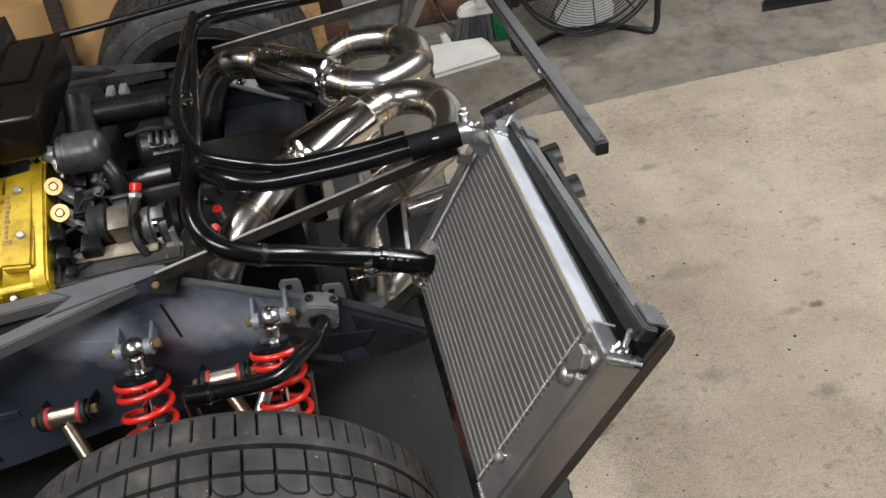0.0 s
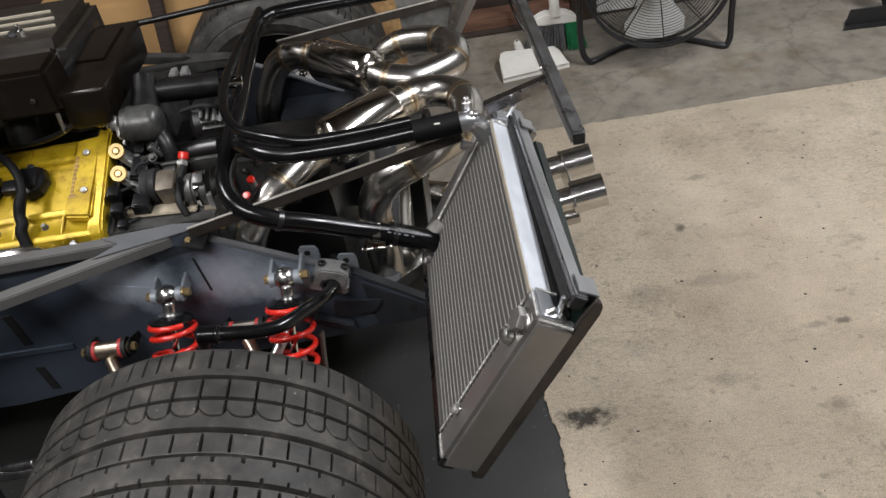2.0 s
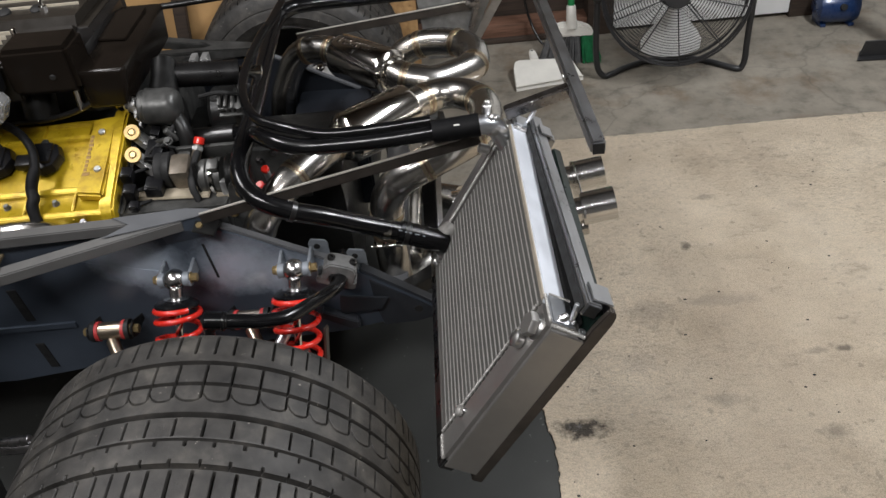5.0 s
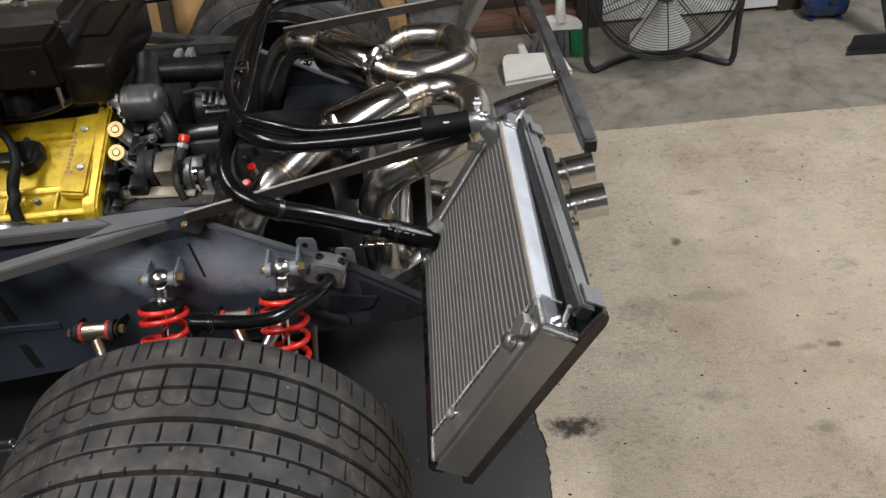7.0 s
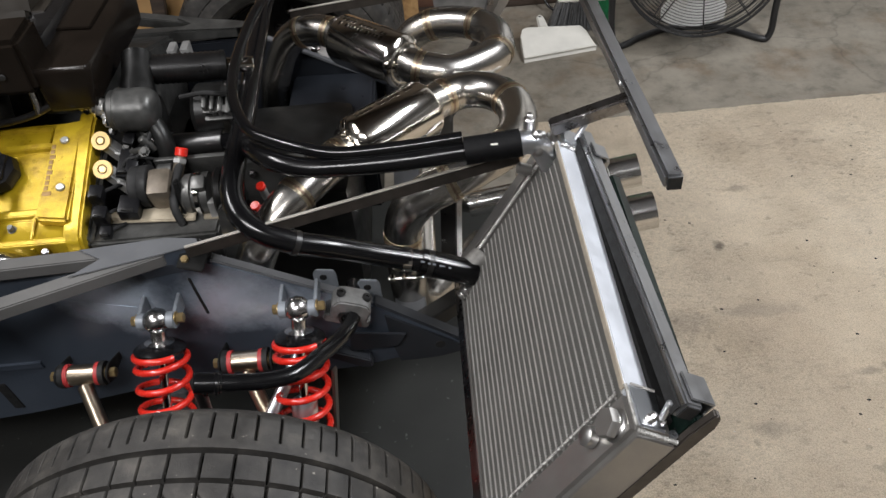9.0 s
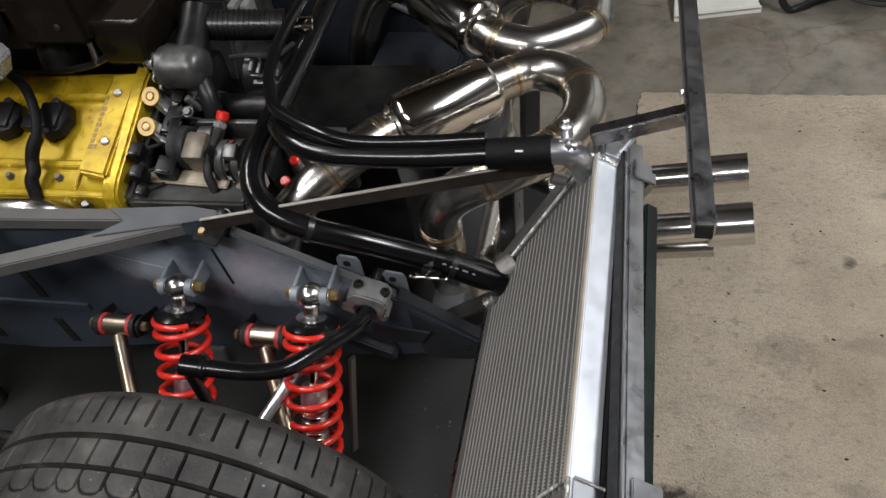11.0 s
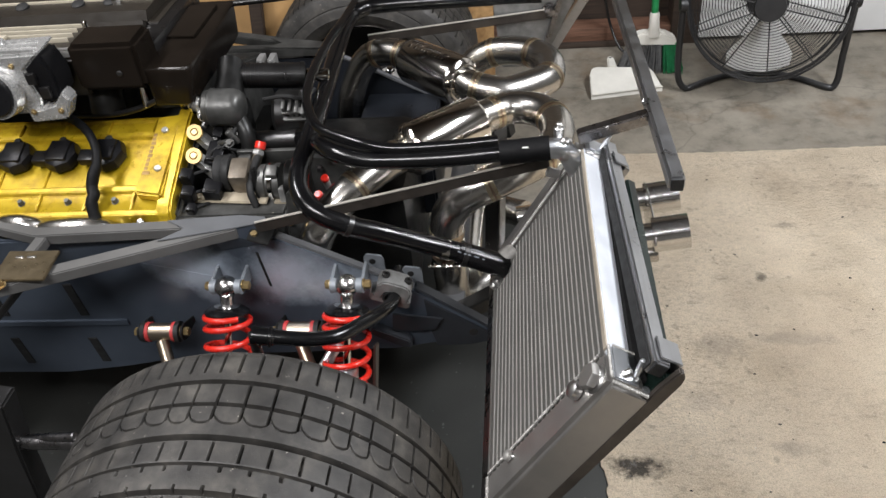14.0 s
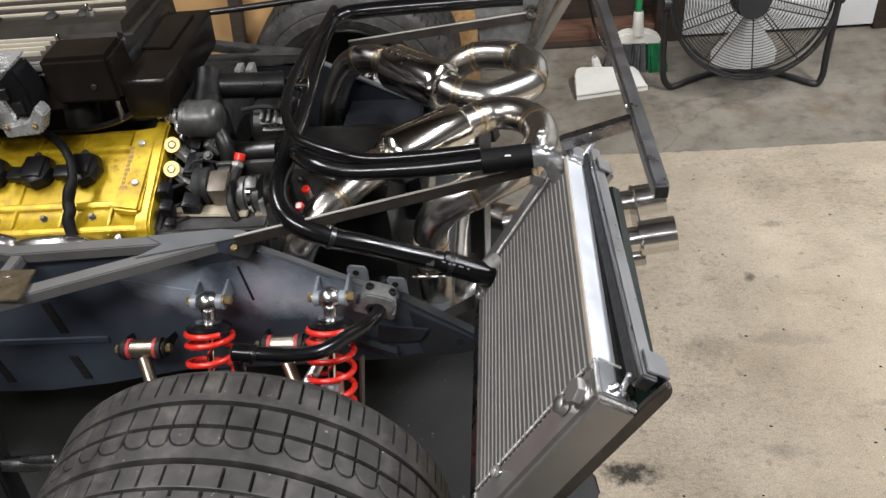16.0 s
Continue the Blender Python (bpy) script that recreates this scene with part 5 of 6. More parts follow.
# ---- engine ----
def engine():
    ob = thing("engine", (-0.65, MIDDLE, 0.25), "large engine with yellow valve cover and black intake", "engine")
    # Valve cover of the near bank: a cast lid that slopes towards the camera's side.
    lo, hi = Vector((0, 0.988, 0.585)), Vector((0, 1.194, 0.655))
    across = (hi - lo).normalized()
    out = Vector((1, 0, 0)).cross(across).normalized()

    def at(x, s, h):
        return Vector((x, 0, 0)) + lo + across * s + out * h

    wide = (hi - lo).length
    x0, x1 = -1.15, -0.392
    section = [(-0.004, -0.04), (-0.001, -0.006), (0.003, 0.001), (0.01, 0.003), (0.015, 0.0), (0.044, 0.001), (0.048, 0.008), (0.055, 0.01), (0.061, 0.004),
               (wide - 0.058, 0.005), (wide - 0.054, 0.012), (wide - 0.045, 0.012), (wide - 0.04, 0.002), (wide - 0.014, 0.0), (wide - 0.01, 0.005), (wide - 0.003, 0.004), (wide, -0.006), (wide + 0.002, -0.03)]
    cover = part("valve_cover", prism([at(x0, s, h) for s, h in section], (x1 - x0, 0, 0), 0.0012), YELLOW, ob, "metallic yellow cast valve cover")
    for k in range(8):
        x = x1 - 0.0695 - k * 0.0845
        part("rib", prism([at(x, 0.012, 0.0), at(x, 0.012, 0.0045), at(x, 0.046, 0.007), at(x, 0.048, 0.0)], (0.004, 0, 0), 0.001), YELLOW, cover)
        part("rib", prism([at(x, wide - 0.042, 0.0), at(x, wide - 0.043, 0.009), at(x, wide - 0.01, 0.006), at(x, wide - 0.01, 0.0)], (0.004, 0, 0), 0.001), YELLOW, cover)
        part("rib", prism([at(x, -0.003, -0.034), at(x, -0.0045, -0.032), at(x, -0.002, -0.004), at(x, 0.004, -0.004)], (0.004, 0, 0), 0.0008), YELLOW, cover)
        if k:
            part("web", prism([at(x, 0.058, 0.003), at(x, 0.058, 0.0085), at(x, wide - 0.055, 0.0095), at(x, wide - 0.055, 0.003)], (0.0045, 0, 0), 0.001), YELLOW, cover)
    part("edge_lip", prism([at(x0, -0.012, -0.041), at(x0, -0.012, -0.036), at(x0, -0.002, -0.031), at(x0, -0.002, -0.041)], (x1 - x0, 0, 0), 0.001), YELLOW, cover)
    part("end_pad", prism([at(*p) for p in ((x1 - 0.06, 0.034, 0.0), (x1 - 0.057, wide - 0.016, 0.0), (x1 - 0.012, wide - 0.01, 0.0), (x1 - 0.012, 0.026, 0.0))], out * 0.0205, 0.004), YELLOW, cover, "raised yellow end pad")
    part("end_flange", prism([at(x1 - 0.022, s, h) for s, h in ((-0.016, -0.046), (-0.004, -0.006), (0.006, 0.006), (0.03, 0.012), (wide - 0.03, 0.021), (wide + 0.005, 0.019), (wide + 0.014, 0.008), (wide + 0.014, -0.03))], (0.026, 0, 0), 0.004), YELLOW, cover)
    foot_at = at(x1 - 0.012, -0.014, -0.03)
    part("flange_foot", lathe([(0, -0.014), (0.012, -0.014), (0.0145, -0.01), (0.0145, 0.006), (0.011, 0.009), (0, 0.009)], foot_at, out, 20), YELLOW, cover)
    stud = part("flange_stud", rod(at(x1 - 0.05, -0.006, -0.026), at(x1 - 0.05, -0.006, -0.004), 0.0058), RAW_STEEL, cover)
    part("stud_nut", hex_bolt(at(x1 - 0.05, -0.02, -0.03), out, 0.0085, 0.01), CHROME, stud)
    for k in range(10):
        tall = (0.013, 0.006, 0.006, 0.006, 0.0085, 0.006, 0.006, 0.0085, 0.006, 0.006)[k]
        b = box((0, 0, 0), (tall, 0.0072, 0.0009), 0.0003)
        b.transform(Matrix.Translation(at(x1 - 0.05 + tall * 0.35 - 0.003, 0.075 + k * 0.0092, 0.0206)) @ Matrix((Vector((1, 0, 0)), across, out)).transposed().to_4x4())
        part("script_bar", b, SCRIPT, cover)
    for x, s in ((x1 - 0.029, 0.083), (x1 - 0.036, wide - 0.05)):
        part("cover_bolt", rod(at(x, s, 0.019), at(x, s, 0.025), 0.0062), CAST_BRIGHT, cover)
    for k in range(7):
        part("cover_bolt", hex_bolt(at(x1 - 0.1 - k * 0.0845, 0.031, 0.0), out, 0.0048, 0.008), CAST, cover)
    for k in range(6):
        # Coil packs with a connector on their front side.
        c = at(-0.521 - k * 0.0845, wide * 0.55, 0.01)
        turn = Matrix.Translation(c) @ Matrix((Vector((1, 0, 0)), across, out)).transposed().to_4x4() @ Matrix.Diagonal((1.06, 1.14, 0.9, 1))
        b = lathe([(0, 0), (0.029, 0), (0.03, 0.008), (0.027, 0.02), (0.021, 0.024), (0, 0.024)], (0, 0, 0), (0, 0, 1), 8)
        box((0.0, 0, 0.02), (0.034, 0.038, 0.018), 0.004, None, b)
        box((-0.03, -0.006, 0.012), (0.03, 0.022, 0.018), 0.003, None, b)
        b.transform(turn)
        coil = part("coil_pack", b, COIL, ob, "black plastic ignition coil")
        b = rod((0.0, 0.022, 0.002), (0.0, 0.022, 0.026), 0.006)
        b.transform(turn)
        part("coil_bolt", b, BLACK_MATT, coil)
    # Head and block below, and the gear-end housings.
    part("cylinder_head", prism([(-1.15, 0.998, 0.575), (-1.15, 1.192, 0.642), (-1.15, 1.24, 0.5), (-1.15, 1.04, 0.44)], (0.77, 0, 0), 0.006), CAST, ob)
    part("block", box((-0.72, MIDDLE, 0.38), (0.84, 0.42, 0.24), 0.02), CAST_DARK, ob)
    part("far_head", prism([mirror(p) for p in ((-1.15, 0.998, 0.575), (-1.15, 1.192, 0.642), (-1.15, 1.24, 0.5), (-1.15, 1.04, 0.44))], (0.77, 0, 0), 0.006), CAST, ob)
    part("far_valve_cover", prism([mirror(at(x0, s, h)) for s, h in section], (x1 - x0 - 0.2, 0, 0), 0.002), YELLOW, ob)
    part("gearbox", box((-0.2, MIDDLE, 0.36), (0.36, 0.3, 0.28), 0.04), CAST_DARK, ob, "dark oily gearbox casing")
    # Chain cover box beside the cover's end, with caught light painted on its ledge.
    chain = part("chain_cover", prism([(-0.39, 1.0, 0.572), (-0.2, 1.005, 0.57), (-0.205, 1.005, 0.49), (-0.36, 1.0, 0.5)], (0, 0.055, 0.0), 0.004), CAST, ob)
    part("ledge", prism([(-0.386, 1.04, 0.573), (-0.236, 1.03, 0.572), (-0.236, 1.062, 0.576), (-0.386, 1.057, 0.577)], (0, 0, 0.005), 0.0015), LIT_LEDGE, chain)
    part("ledge", prism([(-0.225, 1.035, 0.566), (-0.18, 1.035, 0.566), (-0.18, 1.035, 0.59), (-0.188, 1.035, 0.59), (-0.19, 1.035, 0.574), (-0.225, 1.035, 0.574)], (0, 0.018, 0), 0.001), LIT_LEDGE, chain)
    part("lug", lathe([(0, 0), (0.012, 0), (0.011, 0.02), (0.006, 0.024), (0, 0.024)], (-0.23, 1.005, 0.535), (0, -1, 0.4), 18), CAST, chain)
    part("lug_nut", hex_bolt((-0.232, 0.992, 0.556), (0, -0.4, 1), 0.009, 0.012), CAST_DARK, chain)
    part("end_plate", prism([(-0.2, 1.0, 0.5), (-0.165, 1.0, 0.5), (-0.158, 1.0, 0.6), (-0.168, 1.0, 0.632), (-0.19, 1.0, 0.61)], (0, 0.012, 0), 0.002), CAST, ob)
    for x, h in ((-0.17, 0.6), (-0.19, 0.56), (-0.175, 0.525)):
        part("stud", hex_bolt((x, 0.999, h), (0, -1, 0.2), 0.006, 0.008), ZINC, ob)
    for x, y, z in ((-0.376, 1.142, 0.651), (-0.366, 1.092, 0.634)):
        # Injector bodies with brass cups that face outwards.
        way = Vector((0.05, -0.72, 0.69)).normalized()
        top = Vector((x, y, z))
        body = part("injector", rod(top - way * 0.02, top, 0.0105), CAST_BRIGHT, ob)
        part("cup", ring(top - way * 0.002, top + way * 0.005, 0.0138, 0.0072, 28), CUP, body, "brass-rimmed cup")
        part("centre", rod(top - way * 0.004, top + way * 0.006, 0.0066, None, 6), BRASS, body)
        part("stem", bar(top - way * 0.012, top + Vector((0.036, 0.004, -0.052)), 0.022, 0.019, None, 0.004), CAST_BRIGHT, body)
        part("tag", box(top + Vector((0.018, -0.002, -0.026)), (0.014, 0.004, 0.008), 0.001, (40, 40, 0)), CAST_BRIGHT, body)
        part("connector", box(top + Vector((0.034, 0.014, -0.012)), (0.016, 0.02, 0.024), 0.0025, (30, 25, 0)), COIL, body)
        part("wire", pipe([top + Vector((0.036, 0.02, -0.005)), top + Vector((0.05, 0.03, 0.0)), top + Vector((0.055, 0.035, -0.03)), top + Vector((0.045, 0.03, -0.055))], 0.003, 8, 5), BLACK_MATT, body)
    for p, s in (((-0.372, 1.055, 0.617), (0.02, 0.022, 0.022)), ((-0.366, 1.03, 0.596), (0.02, 0.02, 0.03)), ((-0.36, 1.012, 0.58), (0.016, 0.016, 0.016)), ((-0.33, 1.05, 0.59), (0.03, 0.03, 0.03)), ((-0.34, 1.12, 0.61), (0.03, 0.05, 0.04))):
        plug = part("connector", box(p, s, 0.003, (20, 10, 0)), COIL, ob)
        part("clip", box((p[0] + 0.001, p[1] - s[1] * 0.5, p[2] + s[2] * 0.3), (s[0] * 0.6, 0.004, s[2] * 0.35), 0.001, (20, 10, 0)), BLACK_SATIN, plug)
        part("wire", pipe([p, (p[0] + 0.018, p[1] + 0.02, p[2] - 0.004), (p[0] + 0.03, p[1] + 0.05, p[2] - 0.02)], 0.0028, 8, 5), BLACK_MATT, plug)
    # Belt drum, pump and a red-capped union.
    part("belt_drum", lathe([(0, 0), (0.029, 0), (0.032, 0.002), (0.032, 0.012), (0.0305, 0.014), (0.032, 0.016), (0.032, 0.027), (0.029, 0.029), (0, 0.029)], (-0.33, 1.085, 0.602), (1, 0, 0), 32), BLACK_MATT, ob, "dark belt drum")
    part("backing_plate", box((-0.235, 1.122, 0.603), (0.13, 0.008, 0.05), 0.002, (12, 0, 0)), CAST, ob)
    part("gearbox_flange", box((-0.128, 1.128, 0.55), (0.1, 0.016, 0.11), 0.004), CAST, ob)
    for x, z in ((-0.16, 0.585), (-0.1, 0.585), (-0.13, 0.6)):
        part("flange_bolt", hex_bolt((x, 1.119, z), (0, -1, 0), 0.005, 0.006), RAW_STEEL, ob)
    part("strap", pipe([(-0.258, 1.1, 0.624), (-0.263, 1.062, 0.612), (-0.262, 1.038, 0.592), (-0.254, 1.028, 0.57)], 0.0065, 10, 6), BLACK_MATT, ob)
    for a, b in (((-0.35, 1.14, 0.625), (-0.31, 1.125, 0.64)), ((-0.34, 1.175, 0.64), (-0.3, 1.185, 0.665)), ((-0.315, 1.135, 0.655), (-0.3, 1.14, 0.63)), ((-0.36, 1.11, 0.605), (-0.335, 1.12, 0.62))):
        part("fitting", rod(a, b, 0.006), CAST, ob)
    for p in ((-0.31, 1.12, 0.64), (-0.3, 1.19, 0.668), (-0.345, 1.15, 0.632), (-0.332, 1.19, 0.655)):
        part("fitting_nut", hex_bolt(p, (0.1, -0.6, 0.8), 0.006, 0.007), CAST, ob)
    for k in range(5):
        y = 1.1 + 0.016 * k
        part("wire", pipe([(-0.36 + 0.006 * k, y, 0.6), (-0.335, y + 0.01, 0.635 - 0.004 * k), (-0.31 + 0.004 * k, y + 0.025, 0.625), (-0.285, y + 0.045, 0.6)], 0.0026, 8, 5), BLACK_MATT, ob)
    pump = part("pump", lathe([(0, 0), (0.024, 0), (0.03, 0.006), (0.031, 0.016), (0.028, 0.018), (0.028, 0.03), (0.032, 0.032), (0.032, 0.042), (0.02, 0.05), (0, 0.05)], (-0.255, 1.07, 0.592), (1, 0, 0), 32), CAST, ob, "cast aluminium pump housing")
    part("flange", lathe([(0, 0), (0.036, 0), (0.038, 0.003), (0.036, 0.01), (0, 0.01)], (-0.203, 1.07, 0.592), (1, 0, 0), 32), CAST_DARK, pump)
    part("casting", box((-0.282, 1.072, 0.602), (0.034, 0.045, 0.056), 0.007, (20, 0, 0)), GREASY, pump)
    part("casting", rod((-0.292, 1.1, 0.61), (-0.27, 1.1, 0.611), 0.016), CAST, pump)
    part("bracket", prism([(-0.255, 1.04, 0.568), (-0.247, 1.04, 0.568), (-0.25, 1.05, 0.63), (-0.258, 1.05, 0.63)], (0, 0.012, 0.0), 0.002), CAST_DARK, pump)
    part("machined_band", ring((-0.232, 1.07, 0.592), (-0.226, 1.07, 0.592), 0.0335, 0.028, 32), CHROME, pump)
    part("boss", box((-0.222, 1.055, 0.62), (0.02, 0.022, 0.02), 0.004, (25, 0, 0)), CAST, pump)
    part("boss", box((-0.208, 1.045, 0.585), (0.012, 0.02, 0.03), 0.004), CAST_BRIGHT, pump)
    part("union", rod((-0.266, 1.085, 0.605), (-0.256, 1.112, 0.632), 0.0085), GREASY, ob)
    part("union_nut", rod((-0.259, 1.104, 0.624), (-0.257, 1.11, 0.63), 0.0105, None, 6), CAST_BRIGHT, ob)
    part("red_cap", rod((-0.256, 1.112, 0.632), (-0.253, 1.12, 0.642), 0.0095), RED, ob, "red plastic cap")
    part("elbow", rod((-0.3, 1.18, 0.604), (-0.2, 1.167, 0.614), 0.0205), BLACK_SATIN, ob, "black rubber elbow")
    for p in ((-0.139, 1.072, 0.592), (-0.146, 1.042, 0.58)):
        part("sensor", rod((p[0], p[1] + 0.012, p[2] - 0.03), p, 0.006), CAST_BRIGHT, ob)
        part("red_cap", rod(p, (p[0] - 0.001, p[1] - 0.004, p[2] + 0.007), 0.0072), RED, ob, "red plastic cap")
    # Water housing and dark pipe behind.
    housing = part("water_housing", lathe([(0, 0), (0.027, 0), (0.03, 0.003), (0.03, 0.01), (0.0335, 0.012), (0.0335, 0.018), (0.0325, 0.02), (0.033, 0.05), (0.031, 0.06), (0.025, 0.068), (0.012, 0.072), (0, 0.073)], (-0.358, 1.172, 0.684), (1, 0.02, -0.06), 40), CAST, ob, "grey cast water housing")
    part("outlet", lathe([(0, 0), (0.03, 0), (0.028, 0.02), (0.023, 0.045), (0.023, 0.085), (0, 0.085)], (-0.322, 1.19, 0.682), (-0.06, 0.8, 0.42), 28), CAST_DARK, housing)
    part("leg", pipe([(-0.3, 1.165, 0.664), (-0.288, 1.15, 0.645), (-0.285, 1.14, 0.62), (-0.288, 1.13, 0.59)], 0.014, 18, 6), CAST_DARK, housing)
    part("stub", rod((-0.348, 1.172, 0.677), (-0.385, 1.185, 0.69), 0.014), CAST_BRIGHT, housing)
    part("clip", ring((-0.372, 1.179, 0.686), (-0.377, 1.181, 0.687), 0.018, 0.013), CHROME, housing)
    part("clip", ring((-0.39, 1.187, 0.69), (-0.395, 1.19, 0.691), 0.018, 0.011), CHROME, housing)
    for h in (-0.024, 0.0, 0.024):
        part("housing_bolt", hex_bolt((-0.359, 1.149 + abs(h) * 0.3, 0.679 + h * 0.85), (-1, 0, 0), 0.005, 0.005), CAST_BRIGHT, housing)
    a, b = Vector((-0.33, 1.252, 0.703)), Vector((-0.2, 1.282, 0.683))
    w = (b - a).normalized()
    dark = part("dark_pipe", rod(a, b, 0.0225), BLACK_SATIN, ob, "dark ribbed rubber pipe")
    for k in range(13):
        q = a.lerp(b, 0.2 + 0.058 * k)
        part("rib", ring(q - w * 0.0016, q + w * 0.0016, 0.0236, 0.022, 24), BLACK_SATIN, dark)
    for f in (0.1, 0.96):
        part("pipe_clip", ring(a.lerp(b, f) - w * 0.004, a.lerp(b, f) + w * 0.004, 0.0245, 0.0222), CAST_DARK, dark)
    part("pipe_end", rod((-0.2, 1.282, 0.683), (-0.16, 1.293, 0.676), 0.012), CHROME, ob)
    for x in (-0.283, -0.262):
        part("fin_plate", box((x, 1.3, 0.69), (0.012, 0.03, 0.05), 0.002), CAST_BRIGHT, ob)
    alternator = part("alternator", lathe([(0, 0), (0.038, 0), (0.046, 0.008), (0.046, 0.05), (0.038, 0.058), (0, 0.058)], (-0.25, 1.225, 0.635), (1, 0, 0), 32), CAST_DARK, ob)
    for k in range(4):
        part("cooling_rib", box((-0.222 + 0.011 * k, 1.192, 0.672 - 0.004 * k), (0.006, 0.03, 0.02), 0.0015, (25, 0, 0)), CAST, alternator)
    for k in range(2):
        part("cooling_rib", box((-0.204, 1.183, 0.664 - 0.014 * k), (0.044, 0.012, 0.005), 0.0012, (25, 0, 0)), CAST, alternator)
    part("housing", box((-0.27, 1.15, 0.55), (0.17, 0.15, 0.07), 0.02, (15, 0, 0)), CAST_DARK, ob)
    part("housing", box((-0.34, 1.21, 0.62), (0.07, 0.1, 0.08), 0.015), CAST_DARK, ob)
    part("lever", rod((-0.365, 1.2, 0.672), (-0.3, 1.15, 0.635), 0.006), CAST, ob)
    part("post", rod((-0.362, 1.162, 0.665), (-0.362, 1.162, 0.684), 0.0085), CAST_BRIGHT, ob)
    part("wire", pipe([(-0.31, 1.13, 0.64), (-0.3, 1.15, 0.655), (-0.28, 1.16, 0.64), (-0.29, 1.13, 0.61)], 0.004, 8, 6), BLACK_MATT, ob)
    part("wire", pipe([(-0.26, 1.2, 0.68), (-0.22, 1.19, 0.69), (-0.19, 1.2, 0.68), (-0.18, 1.25, 0.67)], 0.004, 8, 6), BLACK_MATT, ob)
    # Intake plenum: two black boxes that step down to the rear, a ribbed lid and a throttle body.
    def wedge(name, x0, x1, y0, y1, z0, z1, drop, mat, label=""):
        b = prism([(x0, y0, z0), (x0, y0, z1), (x0, y1, z1 + drop), (x0, y1, z0)], (x1 - x0, 0, 0), 0.008)
        return part(name, b, mat, ob, label)
    wedge("intake_box", -0.556, -0.437, 1.146, 1.226, 0.735, 0.819, 0.002, INTAKE, "satin black intake box")
    corners = [(-0.445, 1.158, 0.767), (-0.357, 1.158, 0.767), (-0.355, 1.43, 0.776), (-0.445, 1.43, 0.776), (-0.445, 1.166, 0.69), (-0.373, 1.166, 0.69), (-0.366, 1.44, 0.695), (-0.445, 1.44, 0.695)]
    long_box = part("intake_box", hull(corners, 0.008), INTAKE, ob, "satin black intake box")
    part("lid_step", prism([(-0.437, 1.27, 0.7715), (-0.383, 1.265, 0.7715), (-0.378, 1.4, 0.776), (-0.437, 1.4, 0.776)], (0, 0, 0.004), 0.0015), INTAKE, long_box)
    part("intake_tray", box((-0.49, 1.33, 0.765), (0.11, 0.22, 0.05), 0.012), BLACK_SATIN, ob)
    part("box_knob", rod((-0.475, 1.1455, 0.768), (-0.475, 1.142, 0.768), 0.005), BLACK_MATT, ob)
    lid = part("plenum", prism([(-1.2, 1.16, 0.72), (-1.2, 1.16, 0.79), (-1.2, 1.175, 0.803), (-1.2, 1.262, 0.805), (-1.2, 1.268, 0.79), (-1.2, 1.268, 0.72)], (0.652, 0, 0), 0.004), PLENUM, ob, "black crackle intake plenum")
    for k in range(4):
        part("polished_fin", box((-0.888, 1.2 + 0.019 * k, 0.8075), (0.622, 0.0028, 0.008), 0.0006), FIN_BRIGHT, lid, "polished fin")
    for x, w, d in ((-0.755, 0.06, 0.012), (-0.705, 0.025, 0.018)):
        part("script_bar", box((x, 1.205, 0.813), (w, d, 0.006), 0.002), FIN_BRIGHT, lid, "polished script as plain bars")
    far_lid = part("far_plenum", prism([(-1.2, 1.27, 0.72), (-1.2, 1.272, 0.785), (-1.2, 1.285, 0.812), (-1.2, 1.52, 0.812), (-1.2, 1.52, 0.72)], (0.745, 0, 0), 0.02), PLENUM, ob, "black crackle intake plenum")
    for y, x in ((1.36, -0.485), (1.4, -0.5), (1.44, -0.52)):
        part("polished_fin", box(((x - 1.18) / 2, y, 0.8135), (x + 1.18, 0.004, 0.006), 0.0008), FIN_BRIGHT, far_lid, "polished fin")
    for x, y in ((-0.73, 1.345), (-0.62, 1.346), (-0.56, 1.35)):
        part("lug", lathe([(0, 0), (0.013, 0), (0.012, 0.012), (0.008, 0.014), (0, 0.014)], (x, y, 0.805), (0, -0.3, 1), 16), BLACK_MATT, far_lid)
    for x, y, h in ((-0.561, 1.243, 0.8), (-0.547, 1.345, 0.81)):
        stud = part("plenum_stud", hex_bolt((x, y, h), (0, 0, 1), 0.008, 0.01), CHROME, ob)
        part("stud_end", rod((x, y, h + 0.008), (x, y, h + 0.022), 0.004), CHROME, stud)
    face = [(-0.72, 0.72), (-0.722, 0.795), (-0.665, 0.826), (-0.56, 0.83), (-0.598, 0.8), (-0.588, 0.745), (-0.6, 0.722)]
    body = part("throttle_body", prism([(x, 1.1, h) for x, h in face], (0, 0.062, 0.004), 0.004), CAST_POLISHED, ob, "bright cast throttle body")
    axis = Vector((-0.08, -1, 0.22)).normalized()
    c = Vector((-0.652, 1.102, 0.763))
    part("bore_ring", ring(c, c + axis * 0.022, 0.04, 0.0345, 40), CAST_POLISHED, body)
    part("bore", rod(c + axis * 0.002, c + axis * 0.03, 0.0344, None, 36), COIL, body, "dark throttle bore")
    for k in range(3):
        part("top_rib", box((-0.625, 1.108 + 0.018 * k, 0.83), (0.11 - 0.012 * k, 0.005, 0.009), 0.002), CAST_POLISHED, body)
    part("top_boss", rod((-0.65, 1.14, 0.82), (-0.65, 1.14, 0.838), 0.012), CAST_POLISHED, body)
    part("actuator", prism([(-0.598, 1.096, 0.8), (-0.56, 1.096, 0.83), (-0.546, 1.096, 0.79), (-0.55, 1.096, 0.75), (-0.586, 1.096, 0.742)], (0, 0.055, 0), 0.005), COIL, body, "black actuator")
